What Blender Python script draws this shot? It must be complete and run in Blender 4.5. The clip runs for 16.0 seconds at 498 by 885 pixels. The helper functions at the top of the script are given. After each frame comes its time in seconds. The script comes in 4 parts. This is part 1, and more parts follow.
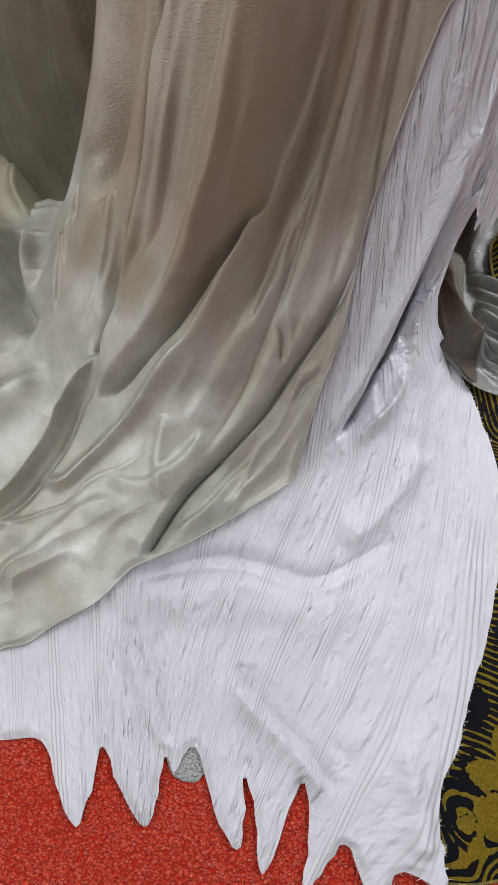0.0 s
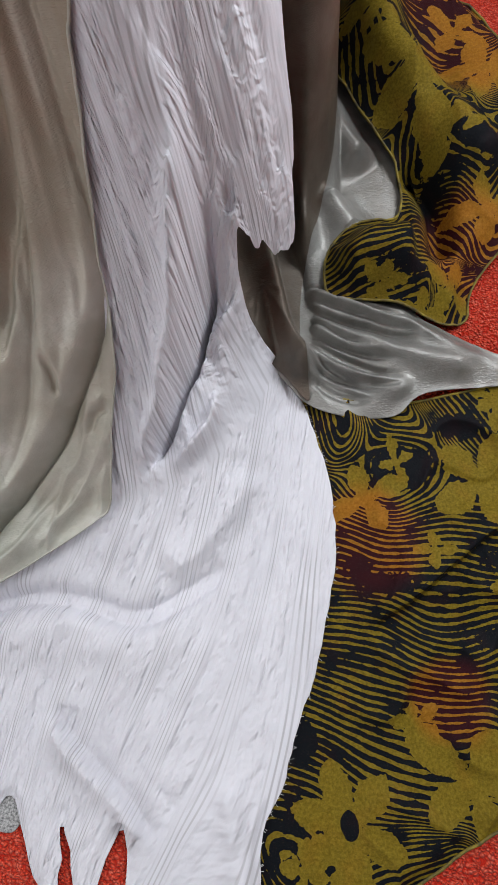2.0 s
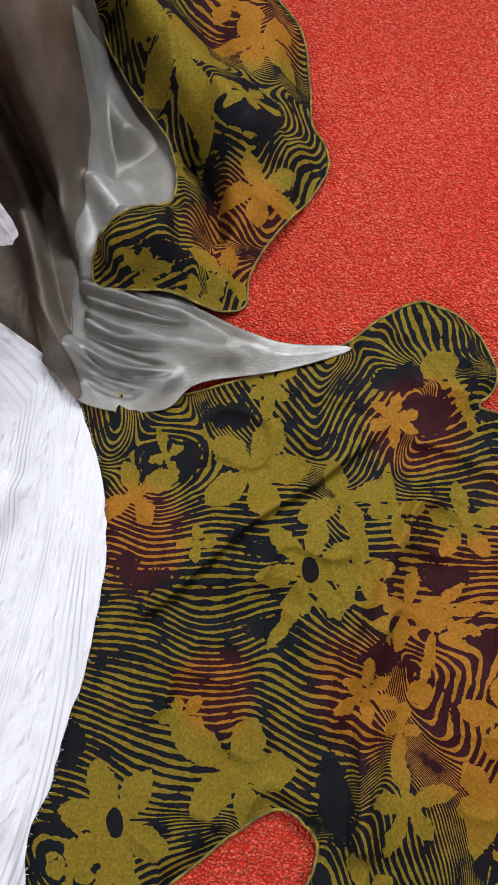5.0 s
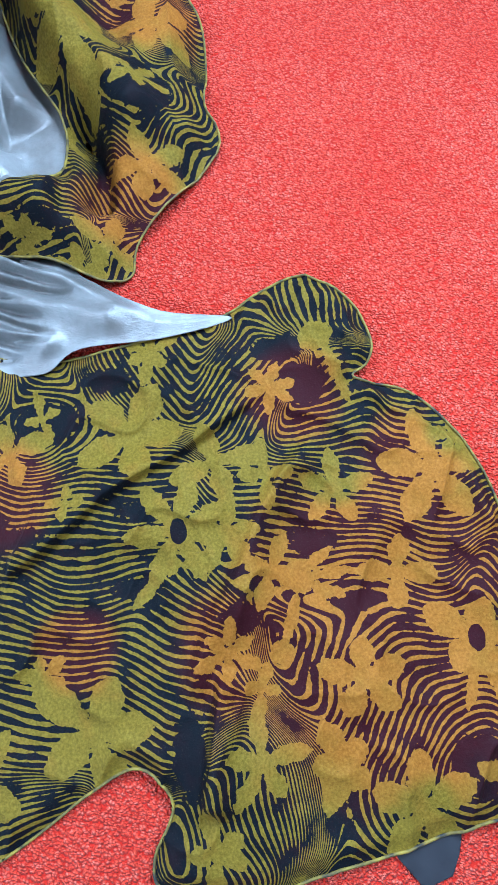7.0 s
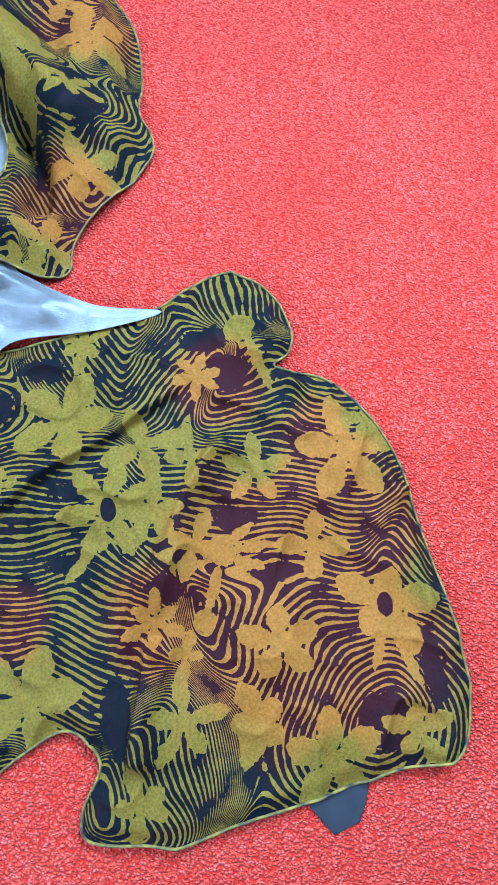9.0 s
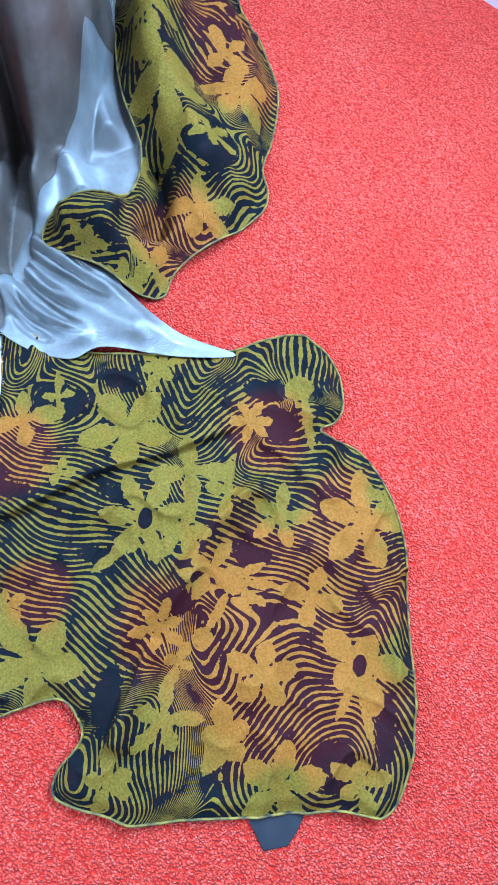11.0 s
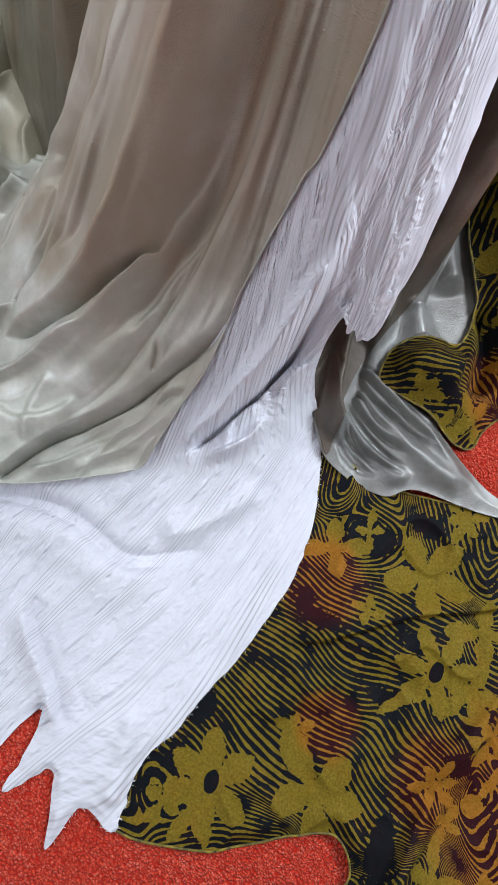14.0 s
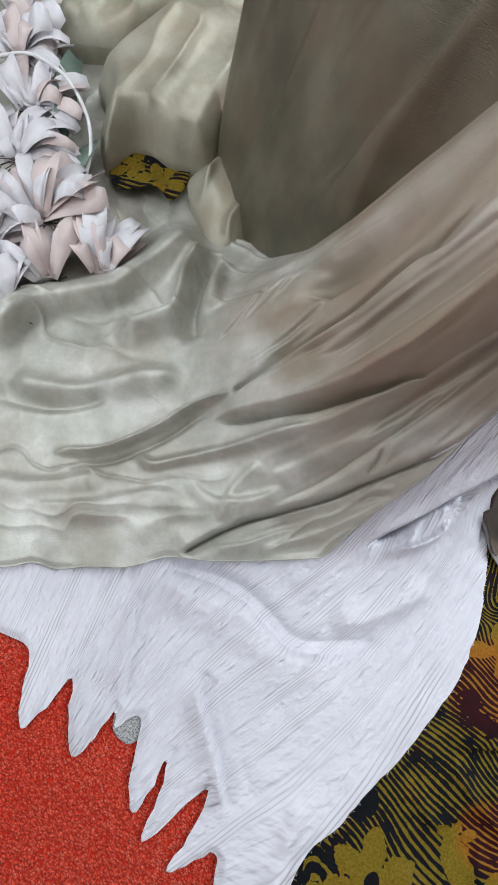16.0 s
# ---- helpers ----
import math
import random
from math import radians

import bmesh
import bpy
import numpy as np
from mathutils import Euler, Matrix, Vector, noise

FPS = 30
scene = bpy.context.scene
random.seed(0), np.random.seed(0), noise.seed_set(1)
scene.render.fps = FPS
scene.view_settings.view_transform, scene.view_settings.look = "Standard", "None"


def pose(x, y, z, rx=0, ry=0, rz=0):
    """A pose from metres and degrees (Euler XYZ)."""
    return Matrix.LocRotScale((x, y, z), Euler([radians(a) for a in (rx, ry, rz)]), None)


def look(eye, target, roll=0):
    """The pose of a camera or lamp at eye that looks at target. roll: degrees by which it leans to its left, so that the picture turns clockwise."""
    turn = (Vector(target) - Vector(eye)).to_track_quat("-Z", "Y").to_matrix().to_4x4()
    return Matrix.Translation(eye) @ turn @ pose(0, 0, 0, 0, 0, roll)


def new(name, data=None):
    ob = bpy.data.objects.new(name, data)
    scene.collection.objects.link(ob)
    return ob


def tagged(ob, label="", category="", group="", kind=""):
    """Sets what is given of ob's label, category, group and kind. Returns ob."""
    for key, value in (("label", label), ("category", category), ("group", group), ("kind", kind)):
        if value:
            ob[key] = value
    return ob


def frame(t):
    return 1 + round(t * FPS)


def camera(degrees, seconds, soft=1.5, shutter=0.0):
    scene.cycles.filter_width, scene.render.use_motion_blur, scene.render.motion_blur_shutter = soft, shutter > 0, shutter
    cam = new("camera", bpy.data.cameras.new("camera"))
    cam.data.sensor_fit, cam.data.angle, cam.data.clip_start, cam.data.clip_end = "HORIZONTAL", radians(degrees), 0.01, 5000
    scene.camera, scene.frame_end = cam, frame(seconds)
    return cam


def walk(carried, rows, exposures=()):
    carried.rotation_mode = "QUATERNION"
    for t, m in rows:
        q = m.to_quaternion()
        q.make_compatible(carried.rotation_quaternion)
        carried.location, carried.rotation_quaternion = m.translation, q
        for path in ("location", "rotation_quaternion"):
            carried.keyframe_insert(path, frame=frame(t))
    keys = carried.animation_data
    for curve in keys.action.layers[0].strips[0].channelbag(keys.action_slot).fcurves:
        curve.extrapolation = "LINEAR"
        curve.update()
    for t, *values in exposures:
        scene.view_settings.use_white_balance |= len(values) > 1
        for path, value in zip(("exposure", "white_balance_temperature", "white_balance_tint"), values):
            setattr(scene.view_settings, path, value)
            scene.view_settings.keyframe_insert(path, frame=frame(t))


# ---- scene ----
# A heap of cloth hung and spread on a red carpet. The camera drifts over it and back.
cam = camera(48.5, 16.0, soft=1.15)
PATH = [
    (0, (0.019, -0.057, 0.926), (-0.04, 0.397, -1.021), -7.3),
    (0.5, (0.087, -0.062, 0.907), (0.022, 0.401, -1.037), -8.3),
    (1, (0.156, -0.051, 0.896), (0.068, 0.426, -1.045), -11.2),
    (1.5, (0.219, -0.032, 0.892), (0.146, 0.456, -1.046), -10.1),
    (2, (0.307, -0.02, 0.892), (0.233, 0.453, -1.05), -11.0),
    (2.5, (0.388, -0.021, 0.884), (0.311, 0.437, -1.062), -12.6),
    (3, (0.461, -0.011, 0.885), (0.38, 0.452, -1.059), -14.0),
    (3.5, (0.492, -0.008, 0.887), (0.417, 0.46, -1.056), -13.7),
    (4, (0.529, -0.011, 0.872), (0.484, 0.412, -1.083), -11.0),
    (4.5, (0.586, -0.005, 0.868), (0.545, 0.394, -1.091), -11.3),
    (4.7, (0.608, -0.005, 0.871), (0.581, 0.384, -1.09), -9.5),
    (6.8, (0.775, -0.114, 0.864), (0.854, 0.344, -1.081), 4.6),
    (7, (0.799, -0.106, 0.865), (0.858, 0.335, -1.084), 2.6),
    (7.5, (0.835, -0.11, 0.874), (0.885, 0.333, -1.076), 3.9),
    (8, (0.884, -0.139, 0.914), (0.994, 0.324, -1.029), 7.1),
    (8.5, (0.87, -0.147, 0.913), (1.009, 0.294, -1.033), 10.6),
    (8.7, (0.882, -0.164, 0.915), (1.013, 0.292, -1.028), 9.4),
    (10.8, (0.816, -0.111, 1.024), (0.984, 0.326, -0.921), 29.3),
    (11, (0.796, -0.1, 1.04), (0.934, 0.34, -0.907), 27.5),
    (11.5, (0.757, -0.09, 1.046), (0.895, 0.353, -0.899), 28.8),
    (12, (0.655, -0.078, 1.055), (0.786, 0.383, -0.887), 30.2),
    (12.5, (0.556, -0.064, 1.061), (0.67, 0.408, -0.879), 30.4),
    (13, (0.444, -0.044, 1.072), (0.49, 0.405, -0.876), 25.0),
    (13.5, (0.312, -0.028, 1.061), (0.366, 0.402, -0.891), 28.9),
    (14, (0.223, -0.025, 1.074), (0.227, 0.425, -0.875), 23.7),
    (14.5, (0.119, -0.022, 1.072), (0.093, 0.44, -0.874), 21.9),
    (15, (0.055, -0.018, 1.075), (0.014, 0.448, -0.87), 21.1),
    (15.5, (-0.009, -0.031, 1.087), (-0.104, 0.442, -0.854), 15.9),
    (16, (-0.114, -0.057, 1.094), (-0.196, 0.441, -0.841), 19.7),
]
EXPOSURES = [(0, -0.64, 6500, 10), (2, -0.6, 6500, 10), (4.7, -0.3, 6500, 10), (6.8, 0.62, 4600, 2), (8.7, 0.85, 4000, 1), (10.8, 0.9, 4000, 1), (12.5, 0.25, 5000, 5), (14, -0.35, 6000, 8), (16, -0.5, 6200, 8)]
walk(cam, [(t, look(eye, target, roll)) for t, eye, target, roll in PATH], EXPOSURES)
# ---- the lie of the hung cloth ----
def spline1(x, knots, values):
    """A smooth monotone curve through knots."""
    k, v = np.array(knots, float), np.array(values, float)
    s = np.diff(v) / np.diff(k)
    m = np.zeros(len(k))
    m[1:-1] = np.where(s[1:] * s[:-1] > 0, 2 * s[1:] * s[:-1] / (s[1:] + s[:-1] + 1e-12), 0)
    m[0], m[-1] = s[0], s[-1]
    x = np.clip(x, k[0], k[-1])
    i = np.clip(np.searchsorted(k, x) - 1, 0, len(k) - 2)
    h = k[i + 1] - k[i]
    t = (x - k[i]) / h
    return ((1 + 2 * t) * (1 - t) ** 2 * v[i] + t * (1 - t) ** 2 * h * m[i]
            + t * t * (3 - 2 * t) * v[i + 1] + t * t * (t - 1) * h * m[i + 1])


def step(x, a, b):
    t = np.clip((x - a) / (b - a), 0, 1)
    return t * t * (3 - 2 * t)


APEX = (0.13, 0.56)


def polar(x, y):
    d = np.hypot(x - APEX[0], y - APEX[1])
    th = np.degrees(np.arctan2(y - APEX[1], x - APEX[0]))
    return d, np.where(th > 90, th - 360, th)


def foot(th):
    """How far from the apex the hung cloth meets the floor, by the way it faces."""
    return spline1(th, (-270, -200, -175, -150, -125, -100, -82, -66, -50, -35, 0, 90), (.3, .36, .45, .56, .54, .475, .43, .365, .315, .33, .34, .3))


def drape(x, y, push=0.0):
    """Height of the cloth that hangs down from the apex and flares out over the floor. push: how far a fold stands out."""
    d, th = polar(x, y)
    r = foot(th)
    u = np.maximum(d - push, 0) / r
    soft = spline1(u, (0, .2, .3, .49, .67, .82, .97, 1.25, 1.6), (1.25, 1.0, .83, .56, .34, .215, .125, .05, 0))
    lean = spline1(u, (0, .2, .48, .71, .85, 1, 1.25, 1.6), (1.15, .78, .405, .225, .14, .065, .025, 0))
    steep = spline1(u, (0, .45, .62, .72, .8, .9, 1.05, 1.3), (1.1, .76, .46, .29, .14, .06, .02, 0))
    v, w = step(th, -122, -104), step(th, -90, -50)
    return (soft * (1 - v) + lean * v) * (1 - w) + steep * w


# ---- world and light ----
world = bpy.data.worlds.new("sky")
scene.world = world
world.use_nodes = True
sky = world.node_tree.nodes.new("ShaderNodeTexSky")
sky.sky_type, sky.sun_disc, sky.sun_elevation, sky.sun_rotation = "NISHITA", False, radians(40), radians(200)
world.node_tree.links.new(sky.outputs[0], world.node_tree.nodes["Background"].inputs[0])
world.node_tree.nodes["Background"].inputs[1].default_value = 0.03

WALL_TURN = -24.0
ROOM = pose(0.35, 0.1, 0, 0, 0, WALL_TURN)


def area_light(name, m, width, height, watts, colour):
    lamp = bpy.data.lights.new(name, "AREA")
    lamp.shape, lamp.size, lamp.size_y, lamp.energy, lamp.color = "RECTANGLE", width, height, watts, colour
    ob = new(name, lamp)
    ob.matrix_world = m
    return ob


# Unseen lamps: north and west set by the light's direction, the others added fill.
area_light("west_light", ROOM @ look((-2.17, -0.9, 1.55), (0.0, 0.0, 0.1)), 1.5, 1.0, 28, (0.95, 0.98, 1.0))
area_light("north_window", ROOM @ look((0.75, 1.50, 1.75), (0.2, -0.4, 0.0)), 1.7, 0.85, 84, (0.93, 0.97, 1.0))
area_light("corner_fill", ROOM @ look((-1.55, 1.50, 1.5), (-0.7, -0.1, 0.1)), 0.8, 0.9, 26, (0.94, 0.97, 1.0))
area_light("south_fill", ROOM @ look((-0.9, -2.28, 1.6), (-0.2, 0, 0.2)), 1.7, 1.3, 27, (0.95, 0.98, 1.0))
# Overhead fill added to lift the cloth below; no ceiling lamp is known.
area_light("overhead_fill", look((-0.25, 0.50, 2.44), (-0.25, 0.501, 0.0)), 0.7, 0.7, 20, (1.0, 0.99, 0.97))


# ---- materials ----
def material(name):
    m = bpy.data.materials.new(name)
    m.use_nodes = True
    return m, m.node_tree, m.node_tree.nodes["Principled BSDF"]


def add(tree, kind, **values):
    node = tree.nodes.new(kind)
    for key, value in values.items():
        if key in node.inputs:
            node.inputs[key].default_value = value
    return node


def wire(tree, a, b):
    tree.links.new(a, b)


def maths(tree, op, a, b=0.0, c=0.0):
    node = tree.nodes.new("ShaderNodeMath")
    node.operation = op
    for i, v in enumerate((a, b, c)):
        if hasattr(v, "links"):
            tree.links.new(v, node.inputs[i])
        else:
            node.inputs[i].default_value = v
    return node.outputs[0]


def ramp(tree, source, stops):
    node = tree.nodes.new("ShaderNodeValToRGB")
    while len(node.color_ramp.elements) < len(stops):
        node.color_ramp.elements.new(0.5)
    for e, (p, c) in zip(node.color_ramp.elements, stops):
        e.position, e.color = p, (*c, 1)
    wire(tree, source, node.inputs[0])
    return node.outputs[0]


def mix(tree, factor, a, b, blend="MIX"):
    node = tree.nodes.new("ShaderNodeMix")
    node.data_type, node.blend_type = "RGBA", blend
    for i, v in ((0, factor), (6, a), (7, b)):
        if hasattr(v, "links"):
            tree.links.new(v, node.inputs[i])
        elif i == 0:
            node.inputs[0].default_value = v
        else:
            node.inputs[i].default_value = (*v, 1)
    return node.outputs[2]


def object_noise(tree, scale, detail=3.0, stretch=None, rough=0.5):
    coords = tree.nodes.new("ShaderNodeTexCoord")
    out = coords.outputs["Object"]
    if stretch:
        mapping = tree.nodes.new("ShaderNodeMapping")
        mapping.inputs["Scale"].default_value = stretch
        wire(tree, out, mapping.inputs[0])
        out = mapping.outputs[0]
    n = add(tree, "ShaderNodeTexNoise", Scale=scale, Detail=detail, Roughness=rough)
    wire(tree, out, n.inputs["Vector"])
    return n.outputs["Fac"]


def bump(tree, bsdf, height, strength, distance, before=None):
    node = add(tree, "ShaderNodeBump", Strength=strength, Distance=distance)
    wire(tree, height, node.inputs["Height"])
    if before is not None:
        wire(tree, before, node.inputs["Normal"])
    wire(tree, node.outputs[0], bsdf.inputs["Normal"])
    return node.outputs[0]


def field(tree, name):
    node = tree.nodes.new("ShaderNodeAttribute")
    node.attribute_name = name
    return node.outputs["Fac"]


def carpet_material():
    m, t, b = material("red_loop_carpet")
    co = t.nodes.new("ShaderNodeTexCoord").outputs["Object"]
    warp = add(t, "ShaderNodeTexNoise", Scale=70.0, Detail=2.0)
    wire(t, co, warp.inputs["Vector"])
    shift = t.nodes.new("ShaderNodeVectorMath")
    shift.operation = "MULTIPLY_ADD"
    wire(t, warp.outputs["Color"], shift.inputs[0])
    shift.inputs[1].default_value = (0.008, 0.008, 0.0)
    wire(t, co, shift.inputs[2])
    flat = t.nodes.new("ShaderNodeMapping")
    flat.inputs["Scale"].default_value = (1, 1.3, 0)
    wire(t, shift.outputs[0], flat.inputs[0])
    v = add(t, "ShaderNodeTexVoronoi", Scale=215.0, Randomness=0.95)
    wire(t, flat.outputs[0], v.inputs["Vector"])
    tuft = ramp(t, v.outputs["Distance"], [(0.15, (1, 1, 1)), (0.8, (0, 0, 0))])
    loop = t.nodes.new("ShaderNodeSeparateColor")
    wire(t, v.outputs["Color"], loop.inputs[0])
    tone = maths(t, "MULTIPLY_ADD", loop.outputs[0], 0.5, maths(t, "MULTIPLY", object_noise(t, 5.0, 4.0), 0.5))
    base = ramp(t, tone, [(0.15, (0.72, 0.046, 0.020)), (0.5, (0.89, 0.100, 0.048)), (0.88, (0.96, 0.24, 0.16))])
    # Gaps between the loops are darkened in the colour, standing for shade.
    wire(t, mix(t, tuft, (0.42, 0.016, 0.007), base), b.inputs["Base Color"])
    b.inputs["Roughness"].default_value = 0.9
    b.inputs["Specular IOR Level"].default_value = 0.1
    b.inputs["Sheen Weight"].default_value = 0.06
    b.inputs["Sheen Tint"].default_value = (1.0, 0.72, 0.76, 1)
    bump(t, b, tuft, 1.0, 0.0055)
    return m


def satin_material(name, tones, blotch, rough=0.50, shaded_tan=(0.285, 0.212, 0.135), metal=0.32):
    """Crushed satin: softly mottled colour, a crepe slub and a soft gloss."""
    m, t, b = material(name)
    broad = object_noise(t, 9.0, 5.0, rough=0.6)
    base = ramp(t, broad, [(0.34, tones[0]), (0.5, tones[1]), (0.66, tones[2])])
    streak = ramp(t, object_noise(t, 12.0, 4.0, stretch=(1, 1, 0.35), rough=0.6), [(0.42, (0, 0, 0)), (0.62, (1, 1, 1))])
    # Hung length: tan, with its shade darkened into the colour.
    hung = mix(t, maths(t, "MULTIPLY", streak, 0.5), shaded_tan, (0.27, 0.15, 0.095))
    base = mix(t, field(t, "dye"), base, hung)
    stain = ramp(t, object_noise(t, 6.5, 4.0, stretch=(1, 1, 0.6), rough=0.65), [(0.47, (0, 0, 0)), (0.62, (1, 1, 1))])
    base = mix(t, maths(t, "MULTIPLY", stain, 0.55), base, blotch)
    fibre = object_noise(t, 260.0, 3.0, stretch=(0.4, 1, 1.6))
    base = mix(t, maths(t, "MULTIPLY", fibre, 0.3), base, tuple(0.6 * c for c in tones[1]))
    wire(t, base, b.inputs["Base Color"])
    gloss = maths(t, "MULTIPLY_ADD", object_noise(t, 16.0, 4.0), 0.24, rough - 0.12)
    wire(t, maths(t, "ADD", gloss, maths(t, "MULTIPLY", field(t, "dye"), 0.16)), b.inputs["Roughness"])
    b.inputs["Metallic"].default_value = metal
    b.inputs["Specular IOR Level"].default_value = 0.5
    crush = object_noise(t, 26.0, 4.0, rough=0.55)
    first = bump(t, b, crush, 0.16, 0.008)
    crepe = object_noise(t, 230.0, 3.0, stretch=(0.7, 1, 1.2))
    first = bump(t, b, crepe, 0.2, 0.0022, first)
    slub = object_noise(t, 620.0, 2.0, stretch=(0.3, 1, 1.5))
    bump(t, b, slub, 0.6, 0.0014, first)
    return m


def crinkle_material():
    """White crinkled cotton: pleats and openwork lines that run down its length."""
    m, t, b = material("white_crinkle_cotton")
    across, along = field(t, "across"), field(t, "along")

    def grain(scale, stretch, detail, distortion):
        both = t.nodes.new("ShaderNodeCombineXYZ")
        wire(t, across, both.inputs[0])
        wire(t, maths(t, "MULTIPLY", along, stretch), both.inputs[1])
        n = add(t, "ShaderNodeTexNoise", Scale=scale, Detail=detail, Roughness=0.5, Distortion=distortion)
        wire(t, both.outputs[0], n.inputs["Vector"])
        return n.outputs["Fac"]

    drift = maths(t, "MULTIPLY_ADD", grain(7.0, 0.3, 1.0, 0.0), 0.05, across)
    band = maths(t, "FRACT", maths(t, "MULTIPLY", drift, 16.0))
    groups = ramp(t, band, [(0.0, (0, 0, 0)), (0.10, (1, 1, 1)), (0.34, (1, 1, 1)), (0.46, (0, 0, 0))])
    threads = ramp(t, maths(t, "MULTIPLY_ADD", maths(t, "SINE", maths(t, "MULTIPLY", drift, 1100.0)), 0.5, 0.5), [(0.62, (0, 0, 0)), (0.95, (1, 1, 1))])
    worn = ramp(t, grain(26.0, 0.22, 2.0, 0.0), [(0.36, (0.1, 0.1, 0.1)), (0.56, (1, 1, 1))])
    open_work = maths(t, "MULTIPLY", maths(t, "MULTIPLY", groups, threads), worn)
    bobbles = maths(t, "MULTIPLY", maths(t, "SUBTRACT", grain(105.0, 0.6, 1.0, 0.2), 0.5), maths(t, "SUBTRACT", 1.0, groups))
    ridges = grain(210.0, 0.055, 1.0, 0.1)
    pleats = grain(70.0, 0.12, 1.0, 0.4)
    tone = ramp(t, object_noise(t, 9.0, 4.0), [(0.3, (0.62, 0.615, 0.67)), (0.7, (0.69, 0.685, 0.74))])
    tone = mix(t, maths(t, "MULTIPLY", open_work, 0.7), tone, (0.36, 0.35, 0.37))
    wire(t, tone, b.inputs["Base Color"])
    b.inputs["Roughness"].default_value = 0.8
    b.inputs["Specular IOR Level"].default_value = 0.25
    first = bump(t, b, pleats, 0.5, 0.010)
    second = bump(t, b, bobbles, 0.8, 0.007, first)
    third = bump(t, b, ridges, 0.7, 0.0043, second)
    third = bump(t, b, maths(t, "SUBTRACT", 1.0, open_work), 0.12, 0.0012, third)
    bump(t, b, object_noise(t, 700.0, 1.0), 0.2, 0.001, third)
    return m


def print_material():
    """Chiffon printed with striped swirls and petalled flowers."""
    m, t, b = material("printed_chiffon")
    phase, flower, plain, eye, warm = (field(t, n) for n in ("phase", "flower", "plain", "eye", "warm"))
    wobble = maths(t, "MULTIPLY_ADD", object_noise(t, 26.0, 3.0), 3.0, -1.5)
    wave = maths(t, "SINE", maths(t, "ADD", phase, wobble))
    broken = object_noise(t, 30.0, 4.0, rough=0.55)
    limit = maths(t, "MULTIPLY_ADD", broken, 4.6, -1.85)
    stripe = maths(t, "GREATER_THAN", wave, limit)
    edge = maths(t, "MULTIPLY_ADD", object_noise(t, 90.0, 3.0), 0.016, -0.008)
    petal = maths(t, "LESS_THAN", maths(t, "ADD", flower, edge), 0.0)
    ground = maths(t, "GREATER_THAN", maths(t, "ADD", plain, maths(t, "MULTIPLY", edge, 2.0)), 0.0)
    seen = maths(t, "GREATER_THAN", maths(t, "ADD", eye, maths(t, "MULTIPLY", edge, 0.4)), 0.0)
    ink = maths(t, "MULTIPLY", maths(t, "MAXIMUM", maths(t, "MULTIPLY", stripe, ground), petal), seen)
    grain = object_noise(t, 230.0, 4.0, rough=0.7)
    olive = ramp(t, grain, [(0.3, (0.100, 0.068, 0.005)), (0.72, (0.220, 0.157, 0.016))])
    amber = ramp(t, grain, [(0.3, (0.18, 0.068, 0.005)), (0.72, (0.33, 0.142, 0.016))])
    tint = maths(t, "MULTIPLY_ADD", object_noise(t, 24.0, 2.0), 0.9, maths(t, "SUBTRACT", warm, 0.45))
    tint.node.use_clamp = True
    dark = mix(t, tint, (0.004, 0.005, 0.007), (0.026, 0.004, 0.006))
    light = mix(t, tint, olive, amber)
    fleck = maths(t, "MULTIPLY", maths(t, "GREATER_THAN", object_noise(t, 500.0, 1.0), 0.68), 0.12)
    wire(t, mix(t, fleck, mix(t, ink, dark, light), (0.1, 0.08, 0.06)), b.inputs["Base Color"])
    b.inputs["Roughness"].default_value = 0.68
    b.inputs["Specular IOR Level"].default_value = 0.09
    first = bump(t, b, object_noise(t, 28.0, 4.0, rough=0.6), 0.3, 0.010)
    bump(t, b, object_noise(t, 420.0, 2.0), 0.4, 0.0016, first)
    return m


def organza_material(name, colour):
    m, t, b = material(name)
    wire(t, ramp(t, object_noise(t, 30.0, 3.0), [(0.3, tuple(c * 0.85 for c in colour)), (0.7, colour)]), b.inputs["Base Color"])
    b.inputs["Roughness"].default_value = 0.3
    b.inputs["Transmission Weight"].default_value = 0.12
    bump(t, b, object_noise(t, 120.0, 3.0), 0.4, 0.002)
    return m


def plain_material(name, low, high, scale=6.0, rough=0.6, relief=0.0):
    m, t, b = material(name)
    wire(t, ramp(t, object_noise(t, scale, 4.0), [(0.3, low), (0.7, high)]), b.inputs["Base Color"])
    b.inputs["Roughness"].default_value = rough
    if relief:
        bump(t, b, object_noise(t, scale * 20, 3.0), 0.3, relief)
    return m


CARPET = carpet_material()
SATIN = satin_material("silver_sage_satin", ((0.36, 0.362, 0.31), (0.52, 0.523, 0.465), (0.68, 0.682, 0.635)), (0.34, 0.30, 0.235), 0.43)
SATIN_PALE = satin_material("champagne_satin", ((0.27, 0.255, 0.19), (0.38, 0.36, 0.28), (0.48, 0.46, 0.375)), (0.36, 0.30, 0.21), 0.40)
# Olive copy of the sage satin, darkened for the shade on the loop.
SATIN_OLIVE_SHADED = satin_material("shaded_olive_satin", ((0.095, 0.088, 0.058), (0.14, 0.129, 0.088), (0.195, 0.178, 0.127)), (0.17, 0.125, 0.08), 0.40)
SATIN_BACK = satin_material("pewter_satin", ((0.16, 0.157, 0.148), (0.26, 0.256, 0.242), (0.37, 0.366, 0.35)), (0.16, 0.135, 0.118), 0.36)
# Brown satin for the hung strip, with the shade behind the white cloth included.
SATIN_UMBER_SHADED = satin_material("shaded_umber_satin", ((0.055, 0.045, 0.036), (0.11, 0.09, 0.07), (0.17, 0.145, 0.12)), (0.10, 0.06, 0.04), 0.5)
COTTON = crinkle_material()
PRINT = print_material()
